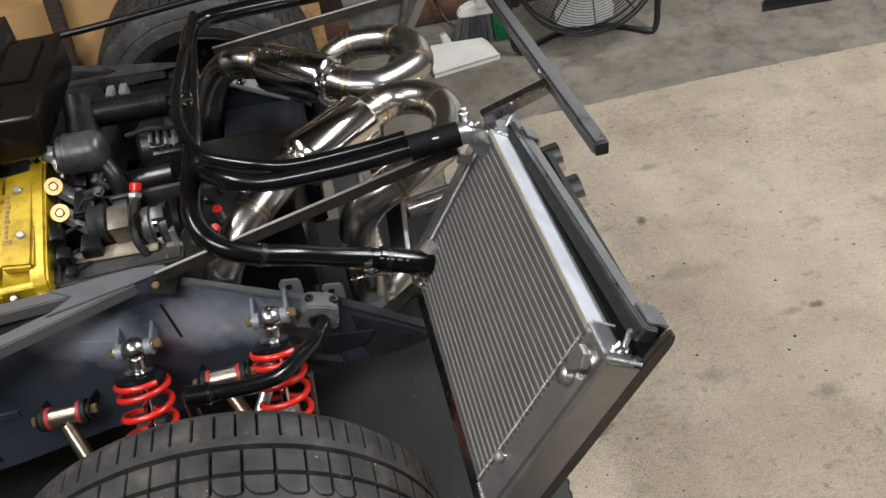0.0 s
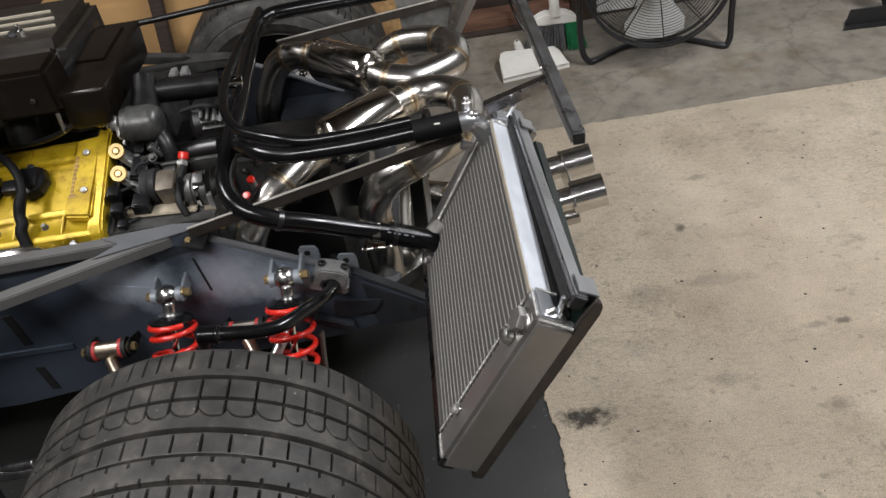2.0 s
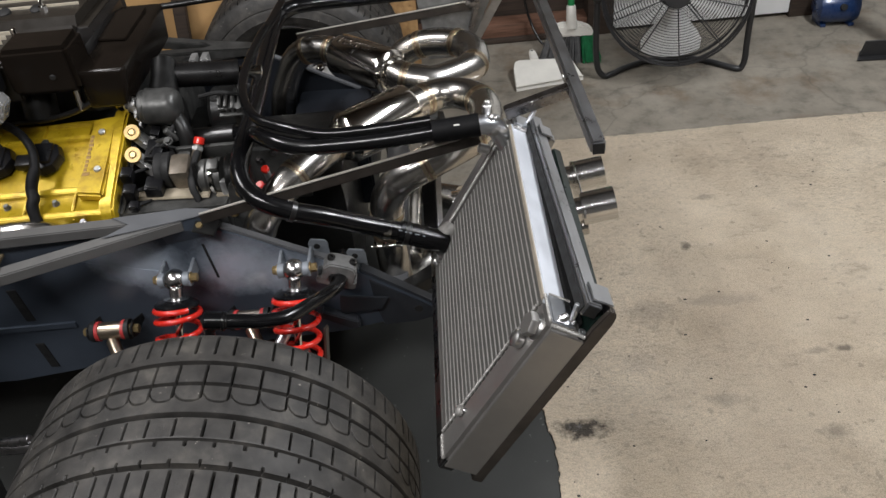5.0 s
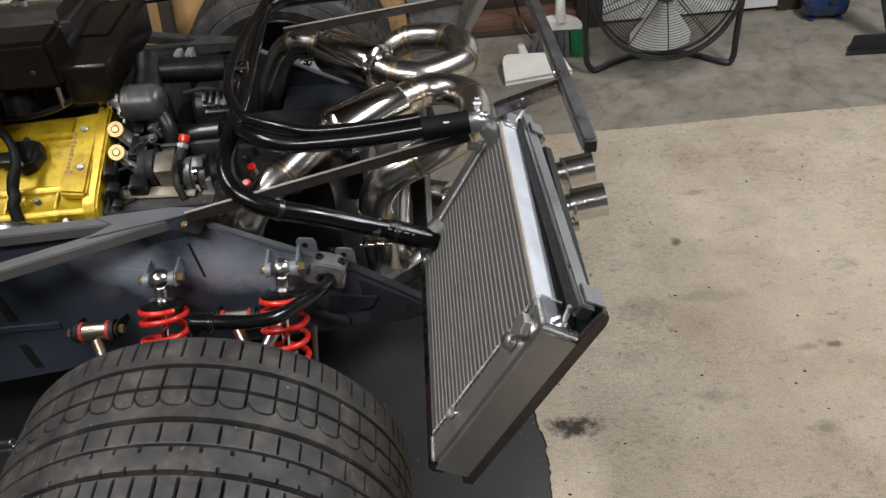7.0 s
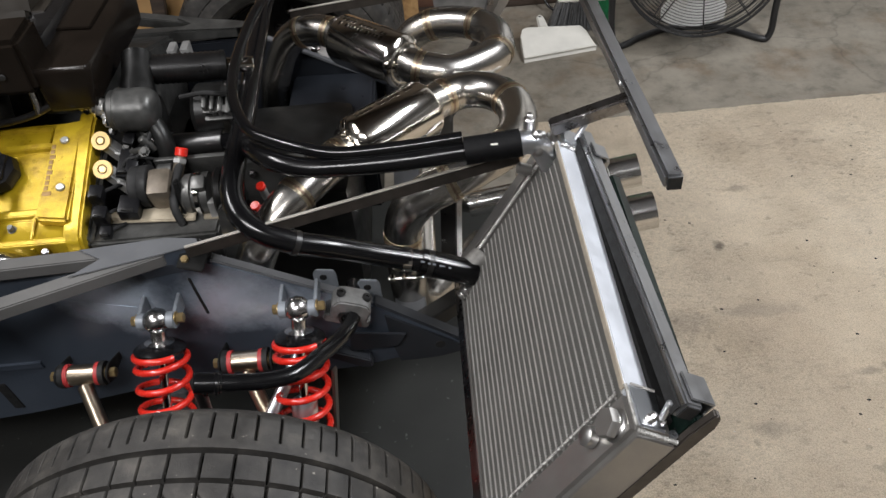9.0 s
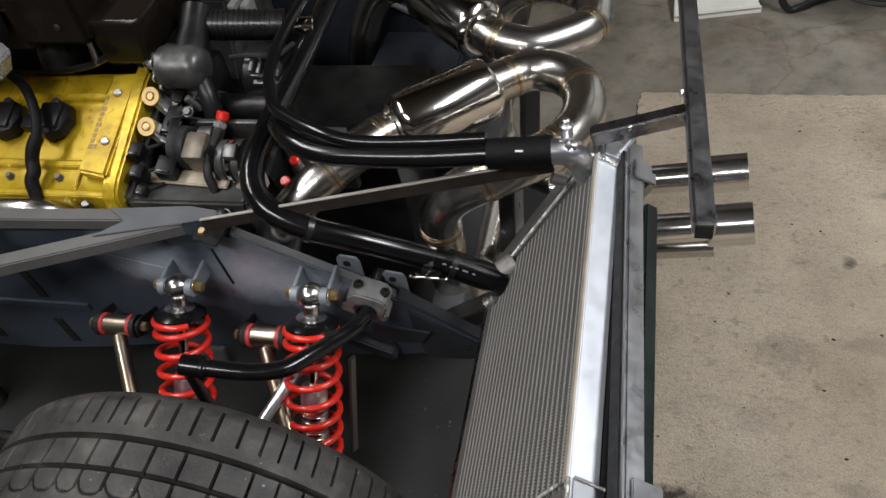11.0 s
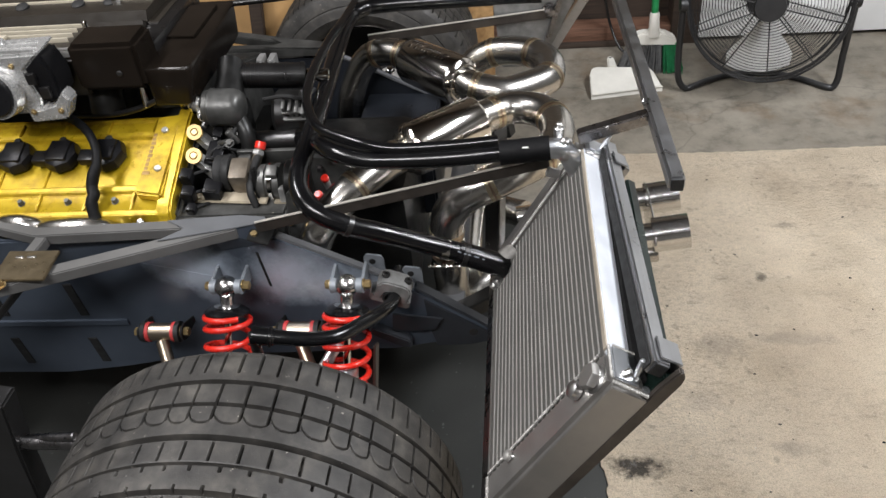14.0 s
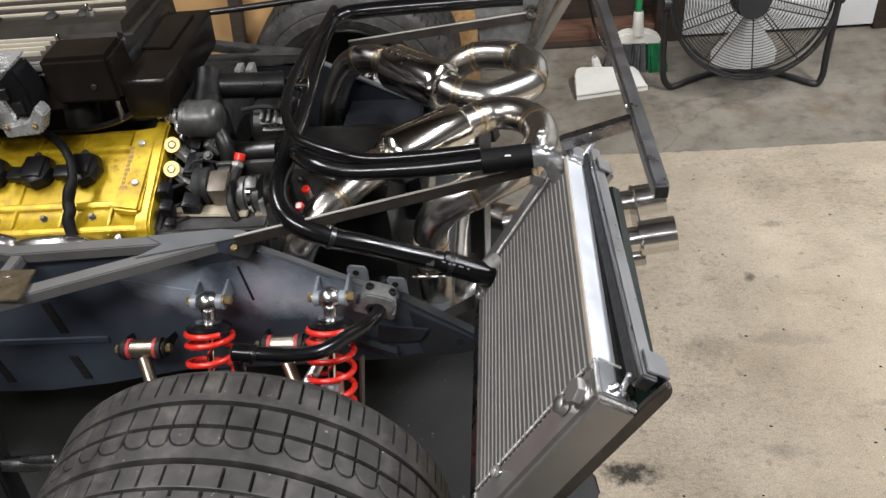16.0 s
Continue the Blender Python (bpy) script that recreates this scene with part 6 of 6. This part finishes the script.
    for x, h in ((-0.585, 0.79), (-0.57, 0.765)):
        part("actuator_rib", box((x, 1.093, h), (0.016, 0.01, 0.02), 0.003), BLACK_SATIN, body)
    part("arm", prism([(-0.585, 1.085, 0.738), (-0.56, 1.085, 0.745), (-0.54, 1.085, 0.768), (-0.53, 1.085, 0.752), (-0.548, 1.085, 0.718), (-0.61, 1.085, 0.713), (-0.612, 1.085, 0.735)], (0, 0.03, 0), 0.003), CAST_POLISHED, body)
    for x, h in ((-0.69, 0.8), (-0.615, 0.81), (-0.6, 0.735), (-0.552, 0.735)):
        part("screw", hex_bolt((x, 1.099, h) if h > 0.76 else (x, 1.084, h), (0, -1, 0), 0.0036, 0.004), ZINC, body)
    body.location.x -= 0.012
    part("runner", pipe([(-0.56, 1.24, 0.74), (-0.55, 1.21, 0.71), (-0.55, 1.195, 0.67)], 0.03, 20, 6), CAST_DARK, ob)
    part("runner", pipe([(-0.45, 1.25, 0.74), (-0.44, 1.225, 0.71), (-0.44, 1.21, 0.67)], 0.03, 20, 6), CAST, ob)
    part("pressure_tap", rod((-0.46, 1.175, 0.735), (-0.462, 1.17, 0.69), 0.006), CHROME, ob)
    # Exhaust header under the near cover.
    for line in ([(-0.655, 1.03, 0.5), (-0.64, 0.985, 0.545), (-0.6, 0.967, 0.574), (-0.55, 0.964, 0.581), (-0.505, 0.972, 0.572), (-0.475, 1.0, 0.53)],
                 [(-0.73, 1.05, 0.51), (-0.71, 1.0, 0.555), (-0.675, 0.982, 0.578), (-0.635, 0.978, 0.577), (-0.6, 1.0, 0.54)]):
        part("header_pipe", pipe(line, 0.0175), STAINLESS, ob, "heat-tinted header pipe")
    part("bracket_nut", rod((-0.415, 0.972, 0.56), (-0.395, 0.968, 0.566), 0.011), CHROME, ob)
    return ob


engine()


def cable(name, pts, r, label, mat=BLACK_SATIN):
    ob = thing(name, pts[0], label, "cable")
    part("cable", pipe(pts, r, 10, 8), mat, ob)
    return ob


cable("wiring_loom", [(-0.66, 1.16, 0.7), (-0.61, 1.145, 0.695), (-0.56, 1.115, 0.688), (-0.525, 1.075, 0.675), (-0.515, 1.045, 0.655), (-0.522, 1.02, 0.625), (-0.52, 1.0, 0.607), (-0.518, 0.98, 0.575)], 0.0075, "black wiring loom draped over valve cover", SLEEVE)
loom = bpy.data.objects["wiring_loom"]
part("taped_end", pipe([(-0.515, 1.043, 0.652), (-0.521, 1.03, 0.64), (-0.524, 1.019, 0.624), (-0.519, 1.008, 0.616), (-0.523, 0.998, 0.606), (-0.518, 0.985, 0.582)], 0.0098, 10, 3), SLEEVE, loom, "lumpy taped end")
cable("ignition_lead", [(-0.68, 1.18, 0.675), (-0.56, 1.178, 0.672), (-0.5, 1.175, 0.68), (-0.45, 1.17, 0.698), (-0.41, 1.18, 0.72), (-0.395, 1.19, 0.74)], 0.0055, "black cable rising behind valve cover")
cable("long_cable", [(-0.4, 1.452, 0.757), (-0.3, 1.468, 0.757), (-0.142, 1.5, 0.758), (-0.1, 1.51, 0.758)], 0.0062, "straight black cable from intake to roll hoop")

cable("wall_wire", [(0.47, 2.79, 0.4), (0.485, 2.788, 0.25), (0.498, 2.785, 0.173), (0.515, 2.78, 0.1), (0.545, 2.74, 0.03), (0.58, 2.72, 0.007), (0.68, 2.72, 0.006)], 0.005, "thin black wire hanging down the back wall")

heat_shield = thing("storage_box", (-0.1, 1.47, 0.4), "dark sheet metal box between the exhaust pipes", "box")
part("body", prism([(-0.16, 1.36, 0.48), (0.01, 1.36, 0.48), (0.01, 1.6, 0.466), (-0.05, 1.65, 0.466), (-0.13, 1.722, 0.466), (-0.16, 1.72, 0.466)], (0, 0, -0.18), 0.005), DARK_BOX, heat_shield)
part("lid_lip", bar((-0.135, 1.718, 0.471), (0.005, 1.6, 0.471), 0.008, 0.006), DARK_BOX, heat_shield)
tab = part("tab", prism([(-0.137, 1.69, 0.484), (-0.128, 1.7, 0.484), (-0.082, 1.698, 0.474), (-0.055, 1.668, 0.466), (-0.052, 1.645, 0.462), (-0.078, 1.645, 0.462), (-0.094, 1.668, 0.469)], (0, 0, 0.004), 0.001), TUBE, heat_shield, "small pale bracket")
part("tab_hole", rod((-0.074, 1.667, 0.47), (-0.074, 1.667, 0.4745), 0.005), BLACK_MATT, tab)
part("tab_nut", hex_bolt((-0.117, 1.686, 0.484), (0, -0.3, 1), 0.008, 0.009), CHROME, tab)


def oil_cooler():
    ob = thing("oil_cooler", (-0.78, 0.74, 0.0), "black oil cooler in black sheet housing on the floor", "oil cooler")
    part("housing", prism([(-0.99, 0.77, 0.0), (-0.79, 0.77, 0.385), (-0.7, 0.79, 0.4), (-0.632, 0.775, 0.405), (-0.645, 0.765, 0.3), (-0.68, 0.755, 0.0)], (0, -0.045, 0), 0.004), DARK_SHEET, ob, "black bent sheet housing")
    part("shaft", rod((-0.64, 0.745, 0.305), (-0.545, 0.738, 0.322), 0.0085), RAW_STEEL, ob, "short bare steel shaft")
    core = part("core", prism([(-1.1, 0.7, 0.02), (-0.83, 0.71, 0.34), (-0.775, 0.715, 0.352), (-0.9, 0.705, 0.02)], (0, -0.03, 0), 0.002), BLACK_SATIN, ob)
    for k in range(10):
        f = k / 10
        part("fin", bar((-1.05 + 0.2 * f + 0.02, 0.668, 0.03 + 0.3 * f), (-0.93 + 0.12 * f + 0.02, 0.668, 0.03 + 0.3 * f), 0.004, 0.004, None, 0.0008), BLACK_SATIN, core)
    elbow = part("elbow", pipe([(-0.86, 0.82, 0.468), (-0.76, 0.808, 0.462), (-0.71, 0.803, 0.46), (-0.682, 0.8, 0.45), (-0.68, 0.8, 0.43), (-0.692, 0.8, 0.404)], 0.0095), ALUMINIUM, ob, "polished aluminium elbow fitting")
    part("nut", rod((-0.77, 0.809, 0.4625), (-0.748, 0.807, 0.4615), 0.014, None, 6), CHROME, elbow)
    part("nut", rod((-0.692, 0.8, 0.407), (-0.699, 0.8, 0.39), 0.015, None, 6), CHROME, elbow)
    part("stay", rod((-0.585, 0.85, 0.562), (-0.84, 0.735, 0.33), 0.006), BLACK_SATIN, ob, "thin steel stay rod")
    return ob


oil_cooler()


# ---- things along the back wall ----
def floor_fan():
    c, r = Vector((0.957, 2.415, 0.304)), 0.24
    ob = thing("floor_fan", (c.x, c.y, 0.0), "black floor fan with wire cage and metal blades", "fan")
    face = Vector((-0.22, -0.95, 0.22)).normalized()
    side = face.cross(Vector((0, 0, 1))).normalized()
    up = side.cross(face)

    def at(a, q, d):
        return c + (side * math.cos(a) + up * math.sin(a)) * q + face * d

    def circle(q, d, thick, bm):
        sweep([at(2 * math.pi * k / 56, q, d) for k in range(56)], disc(thick, 6), bm, False, True)

    rim = fresh()
    circle(r, 0.0, 0.005, rim)
    circle(r - 0.004, 0.055, 0.004, rim)
    circle(r - 0.004, -0.055, 0.004, rim)
    part("rim", rim, FAN_BLACK, ob)
    for sign in (1, -1):
        for k in range(22):
            q = 0.05 + k * 0.009
            b = fresh()
            circle(q, sign * (0.085 - 0.03 * (q / r) ** 3), 0.001, b)
            part("cage_ring", b, FAN_BLACK, ob)
        for k in range(10):
            a = 2 * math.pi * k / 10 + 0.2
            part("cage_spoke", sweep([at(a, q, sign * (0.0865 - 0.031 * (q / r) ** 3)) for q in (0.04, 0.09, 0.14, 0.19, 0.22, 0.238)], disc(0.002, 6)), FAN_BLACK, ob)
    part("hub", lathe([(0, 0), (0.042, 0), (0.047, 0.008), (0.044, 0.016), (0, 0.018)], c + face * 0.078, face, 32), FAN_BLACK, ob)
    part("motor", lathe([(0, 0), (0.06, 0), (0.065, 0.02), (0.06, 0.09), (0, 0.1)], c - face * 0.03, -face, 28), FAN_BLACK, ob)
    part("spindle", rod(c - face * 0.03, c + face * 0.08, 0.02), FAN_BLACK, ob)
    for k in range(3):
        mid = 2 * math.pi * k / 3 - math.pi / 2 + 0.02
        b = bmesh.new()
        grid = []
        for i in range(7):
            q = 0.03 + 0.19 * i / 6
            spread = 0.22 + 0.34 * math.sin(min(1, i / 4.5) * math.pi / 2) - 0.1 * (i == 6)
            grid.append([b.verts.new(at(mid + spread * (j / 5 - 0.5) * 2, q, 0.03 * (j / 5 - 0.5) * 2)) for j in range(6)])
        for i in range(6):
            for j in range(5):
                b.faces.new((grid[i][j], grid[i][j + 1], grid[i + 1][j + 1], grid[i + 1][j]))
        bmesh.ops.solidify(b, geom=b.faces[:], thickness=0.0015)
        part("blade", b, BLADE, ob, "bare metal blade")
    left = [(0.703, 2.43, 0.33), (0.703, 2.43, 0.2), (0.705, 2.428, 0.1), (0.714, 2.426, 0.04), (0.737, 2.427, 0.0105), (0.765, 2.437, 0.0105), (0.82, 2.475, 0.0105), (0.9, 2.51, 0.0105), (0.97, 2.515, 0.0105)]
    right = [(1.212, 2.402, 0.33), (1.212, 2.402, 0.2), (1.212, 2.4, 0.1), (1.213, 2.397, 0.04), (1.202, 2.396, 0.0105), (1.18, 2.402, 0.0105), (1.12, 2.46, 0.0105), (1.05, 2.505, 0.0105)]
    part("stand", pipe(left + right[::-1], 0.0105, 14, 6), FAN_BLACK, ob, "bent black tube stand")
    for x, y, s in ((0.703, 2.43, 1), (1.212, 2.402, -1)):
        part("pivot", rod((x, y, 0.3), c + side * (-s if side.x > 0 else s) * (r - 0.004), 0.008), FAN_BLACK, ob)
        part("knob", rod((x - 0.012, y, 0.3), (x + 0.012, y, 0.3), 0.022), FAN_BLACK, ob)
    return ob


floor_fan()


def broom():
    ob = thing("broom", (0.63, 2.7, 0.0), "angle broom with white head, grey and green bristles", "broom")
    part("handle", rod((0.628, 2.64, 0.185), (0.61, 2.79, 1.25), 0.0115), GREEN, ob, "green tube handle")
    part("socket", lathe([(0, 0), (0.024, 0), (0.018, 0.03), (0.0165, 0.075), (0.014, 0.08), (0, 0.08)], (0.629, 2.632, 0.125), (-0.02, 0.14, 1), 24), WHITE_PLASTIC, ob)
    part("head", prism([(0.54, 2.615, 0.098), (0.548, 2.618, 0.122), (0.585, 2.62, 0.14), (0.66, 2.62, 0.138), (0.7, 2.618, 0.118), (0.712, 2.615, 0.09)], (0, 0.035, 0.004), 0.006), WHITE_PLASTIC, ob, "white plastic broom head")
    rand = random.Random(3)
    for name, mat, x0, x1, b0, b1 in (("grey_bristles", GREY_BRISTLE, 0.545, 0.662, 0.505, 0.668), ("green_bristles", GREEN_BRISTLE, 0.663, 0.708, 0.668, 0.735)):
        b = bmesh.new()
        for k in range(150):
            f = rand.random()
            y = rand.uniform(0, 0.03)
            top = (x0 + (x1 - x0) * f, 2.618 + y, 0.1)
            low = (b0 + (b1 - b0) * f + rand.uniform(-0.004, 0.004), 2.585 + y * 1.6, rand.uniform(0.0, 0.008))
            sweep([top, low], disc(0.0016, 5), b)
        tagged(part(name, b, mat, ob, "stiff plastic bristles"), kind="stuff")
    return ob


broom().location += Vector((0.018, -0.035, 0))


def dustpan():
    ob = thing("dustpan", (0.54, 2.45, 0.0), "dirty white plastic dustpan lying on concrete", "dustpan")
    lid = [(0.424, 2.392, 0.014), (0.662, 2.436, 0.014), (0.64, 2.5, 0.037), (0.626, 2.524, 0.041), (0.45, 2.538, 0.042), (0.434, 2.528, 0.041), (0.425, 2.49, 0.038)]
    part("pan", prism(lid, (0, 0, 0.004), 0.002), WHITE_PLASTIC, ob, "dirty white plastic pan")
    part("side", prism([(0.424, 2.386, 0.0), (0.426, 2.5, 0.0), (0.426, 2.5, 0.04), (0.424, 2.39, 0.016)], (0.004, 0, 0), 0.001), WHITE_PLASTIC, ob)
    part("lip", prism([(0.424, 2.386, 0.0), (0.664, 2.43, 0.0), (0.664, 2.434, 0.017), (0.424, 2.39, 0.017)], (0, 0.005, 0), 0.001), WHITE_PLASTIC, ob)
    part("rim_bead", bar((0.424, 2.388, 0.018), (0.664, 2.432, 0.018), 0.007, 0.004, None, 0.0015), WHITE_PLASTIC, ob)
    part("back", prism([(0.45, 2.538, 0.0), (0.626, 2.524, 0.0), (0.626, 2.524, 0.042), (0.45, 2.538, 0.043)], (0, -0.005, 0), 0.001), WHITE_PLASTIC, ob)
    grip = part("handle", prism([(0.49, 2.53, 0.034), (0.522, 2.528, 0.034), (0.516, 2.6, 0.036), (0.508, 2.612, 0.036), (0.498, 2.612, 0.036), (0.492, 2.6, 0.036)], (0, 0, 0.014), 0.004), WHITE_PLASTIC, ob)
    part("hang_hole", rod((0.503, 2.598, 0.049), (0.503, 2.598, 0.0505), 0.005), BLACK_MATT, grip)
    return ob


dustpan()


def cylinder_tank():
    ob = thing("air_tank", (1.65, 2.72, 0.0), "small blue enamelled steel tank lying on floor", "tank")
    part("body", lathe([(0, 0), (0.03, 0), (0.055, 0.012), (0.06, 0.03), (0.06, 0.13), (0.055, 0.148), (0.03, 0.16), (0, 0.16)], (1.572, 2.72, 0.065), (1, -0.1, 0), 32), BLUE, ob)
    for x, y in ((1.6, 2.715), (1.7, 2.705)):
        part("foot", box((x, y, 0.006), (0.02, 0.08, 0.012), 0.002), BLUE, ob)
    part("plug", rod((1.65, 2.66, 0.08), (1.65, 2.645, 0.085), 0.012), BLACK_MATT, ob)
    return ob


cylinder_tank()

stand = thing("machine_stand", (1.75, 2.4, 0.0), "black steel angle foot of a machine stand", "stand")
part("foot", prism([(1.6, 2.385, 0.0), (1.86, 2.365, 0.0), (1.87, 2.44, 0.0), (1.64, 2.455, 0.0)], (0, 0, 0.006), 0.001), FAN_BLACK, stand)
part("flange", prism([(1.62, 2.41, 0.006), (1.86, 2.395, 0.006), (1.86, 2.395, 0.06), (1.63, 2.41, 0.06)], (0, 0.008, 0), 0.001), FAN_BLACK, stand)
part("post", bar((1.8, 2.42, 0.0), (1.66, 2.6, 0.5), 0.06, 0.04), FAN_BLACK, stand)
part("post", bar((1.93, 2.41, 0.0), (1.93, 2.41, 0.8), 0.06, 0.06), FAN_BLACK, stand)


def cardboard_box(at, size, label):
    x, y, z = at
    w, d, h = size
    ob = thing("cardboard_box", at, label, "box", "cardboard boxes behind the car")
    part("body", box((x, y, z + h / 2), size, 0.004), CARDBOARD, ob)
    part("flap", box((x, y - d * 0.25, z + h + 0.003), (w, d * 0.49, 0.004), 0.001, (1.5, 0, 0)), CARDBOARD, ob)
    part("flap", box((x, y + d * 0.25, z + h + 0.003), (w, d * 0.49, 0.004), 0.001, (-1.5, 0, 0)), CARDBOARD, ob)
    return ob


cardboard_box((-0.72, 2.52, 0.0), (0.6, 0.4, 0.5), "plain brown cardboard box behind the far wheel")
chip = Nodes("chipboard", 0.7)
flake = chip.node("ShaderNodeTexVoronoi", Scale=28.0)
chip.link(chip.coord, flake.inputs["Vector"])
chip.colour(chip.mix(0.6, chip.ramp(flake.outputs["Color"], [(0.2, (0.2, 0.1, 0.032)), (0.5, (0.36, 0.2, 0.075)), (0.8, (0.5, 0.31, 0.13))]), chip.ramp(chip.noise(60, 4), [(0.3, (0.2, 0.11, 0.04)), (0.7, (0.46, 0.28, 0.12))])))
chip.bump(flake.outputs["Distance"], 0.3, 0.002)
panel_board = prism([(-0.27, 2.5, 0.0), (0.1, 2.5, 0.0), (0.1, 2.62, 0.6), (-0.27, 2.62, 0.6)], (0, 0.016, 0.003), 0.002)
single("chipboard_sheet", panel_board, chip.mat, "tan chipboard sheet leaning near the back wall", "board")
board = prism([(-0.678, 2.24, 0.0), (-0.639, 2.24, 0.0), (-0.575, 2.29, 0.65), (-0.616, 2.29, 0.65)], (0, 0.025, 0), 0.003)
single("leaning_board", board, DARK_WOOD, "dark brown timber board leaning on cardboard box", "board")
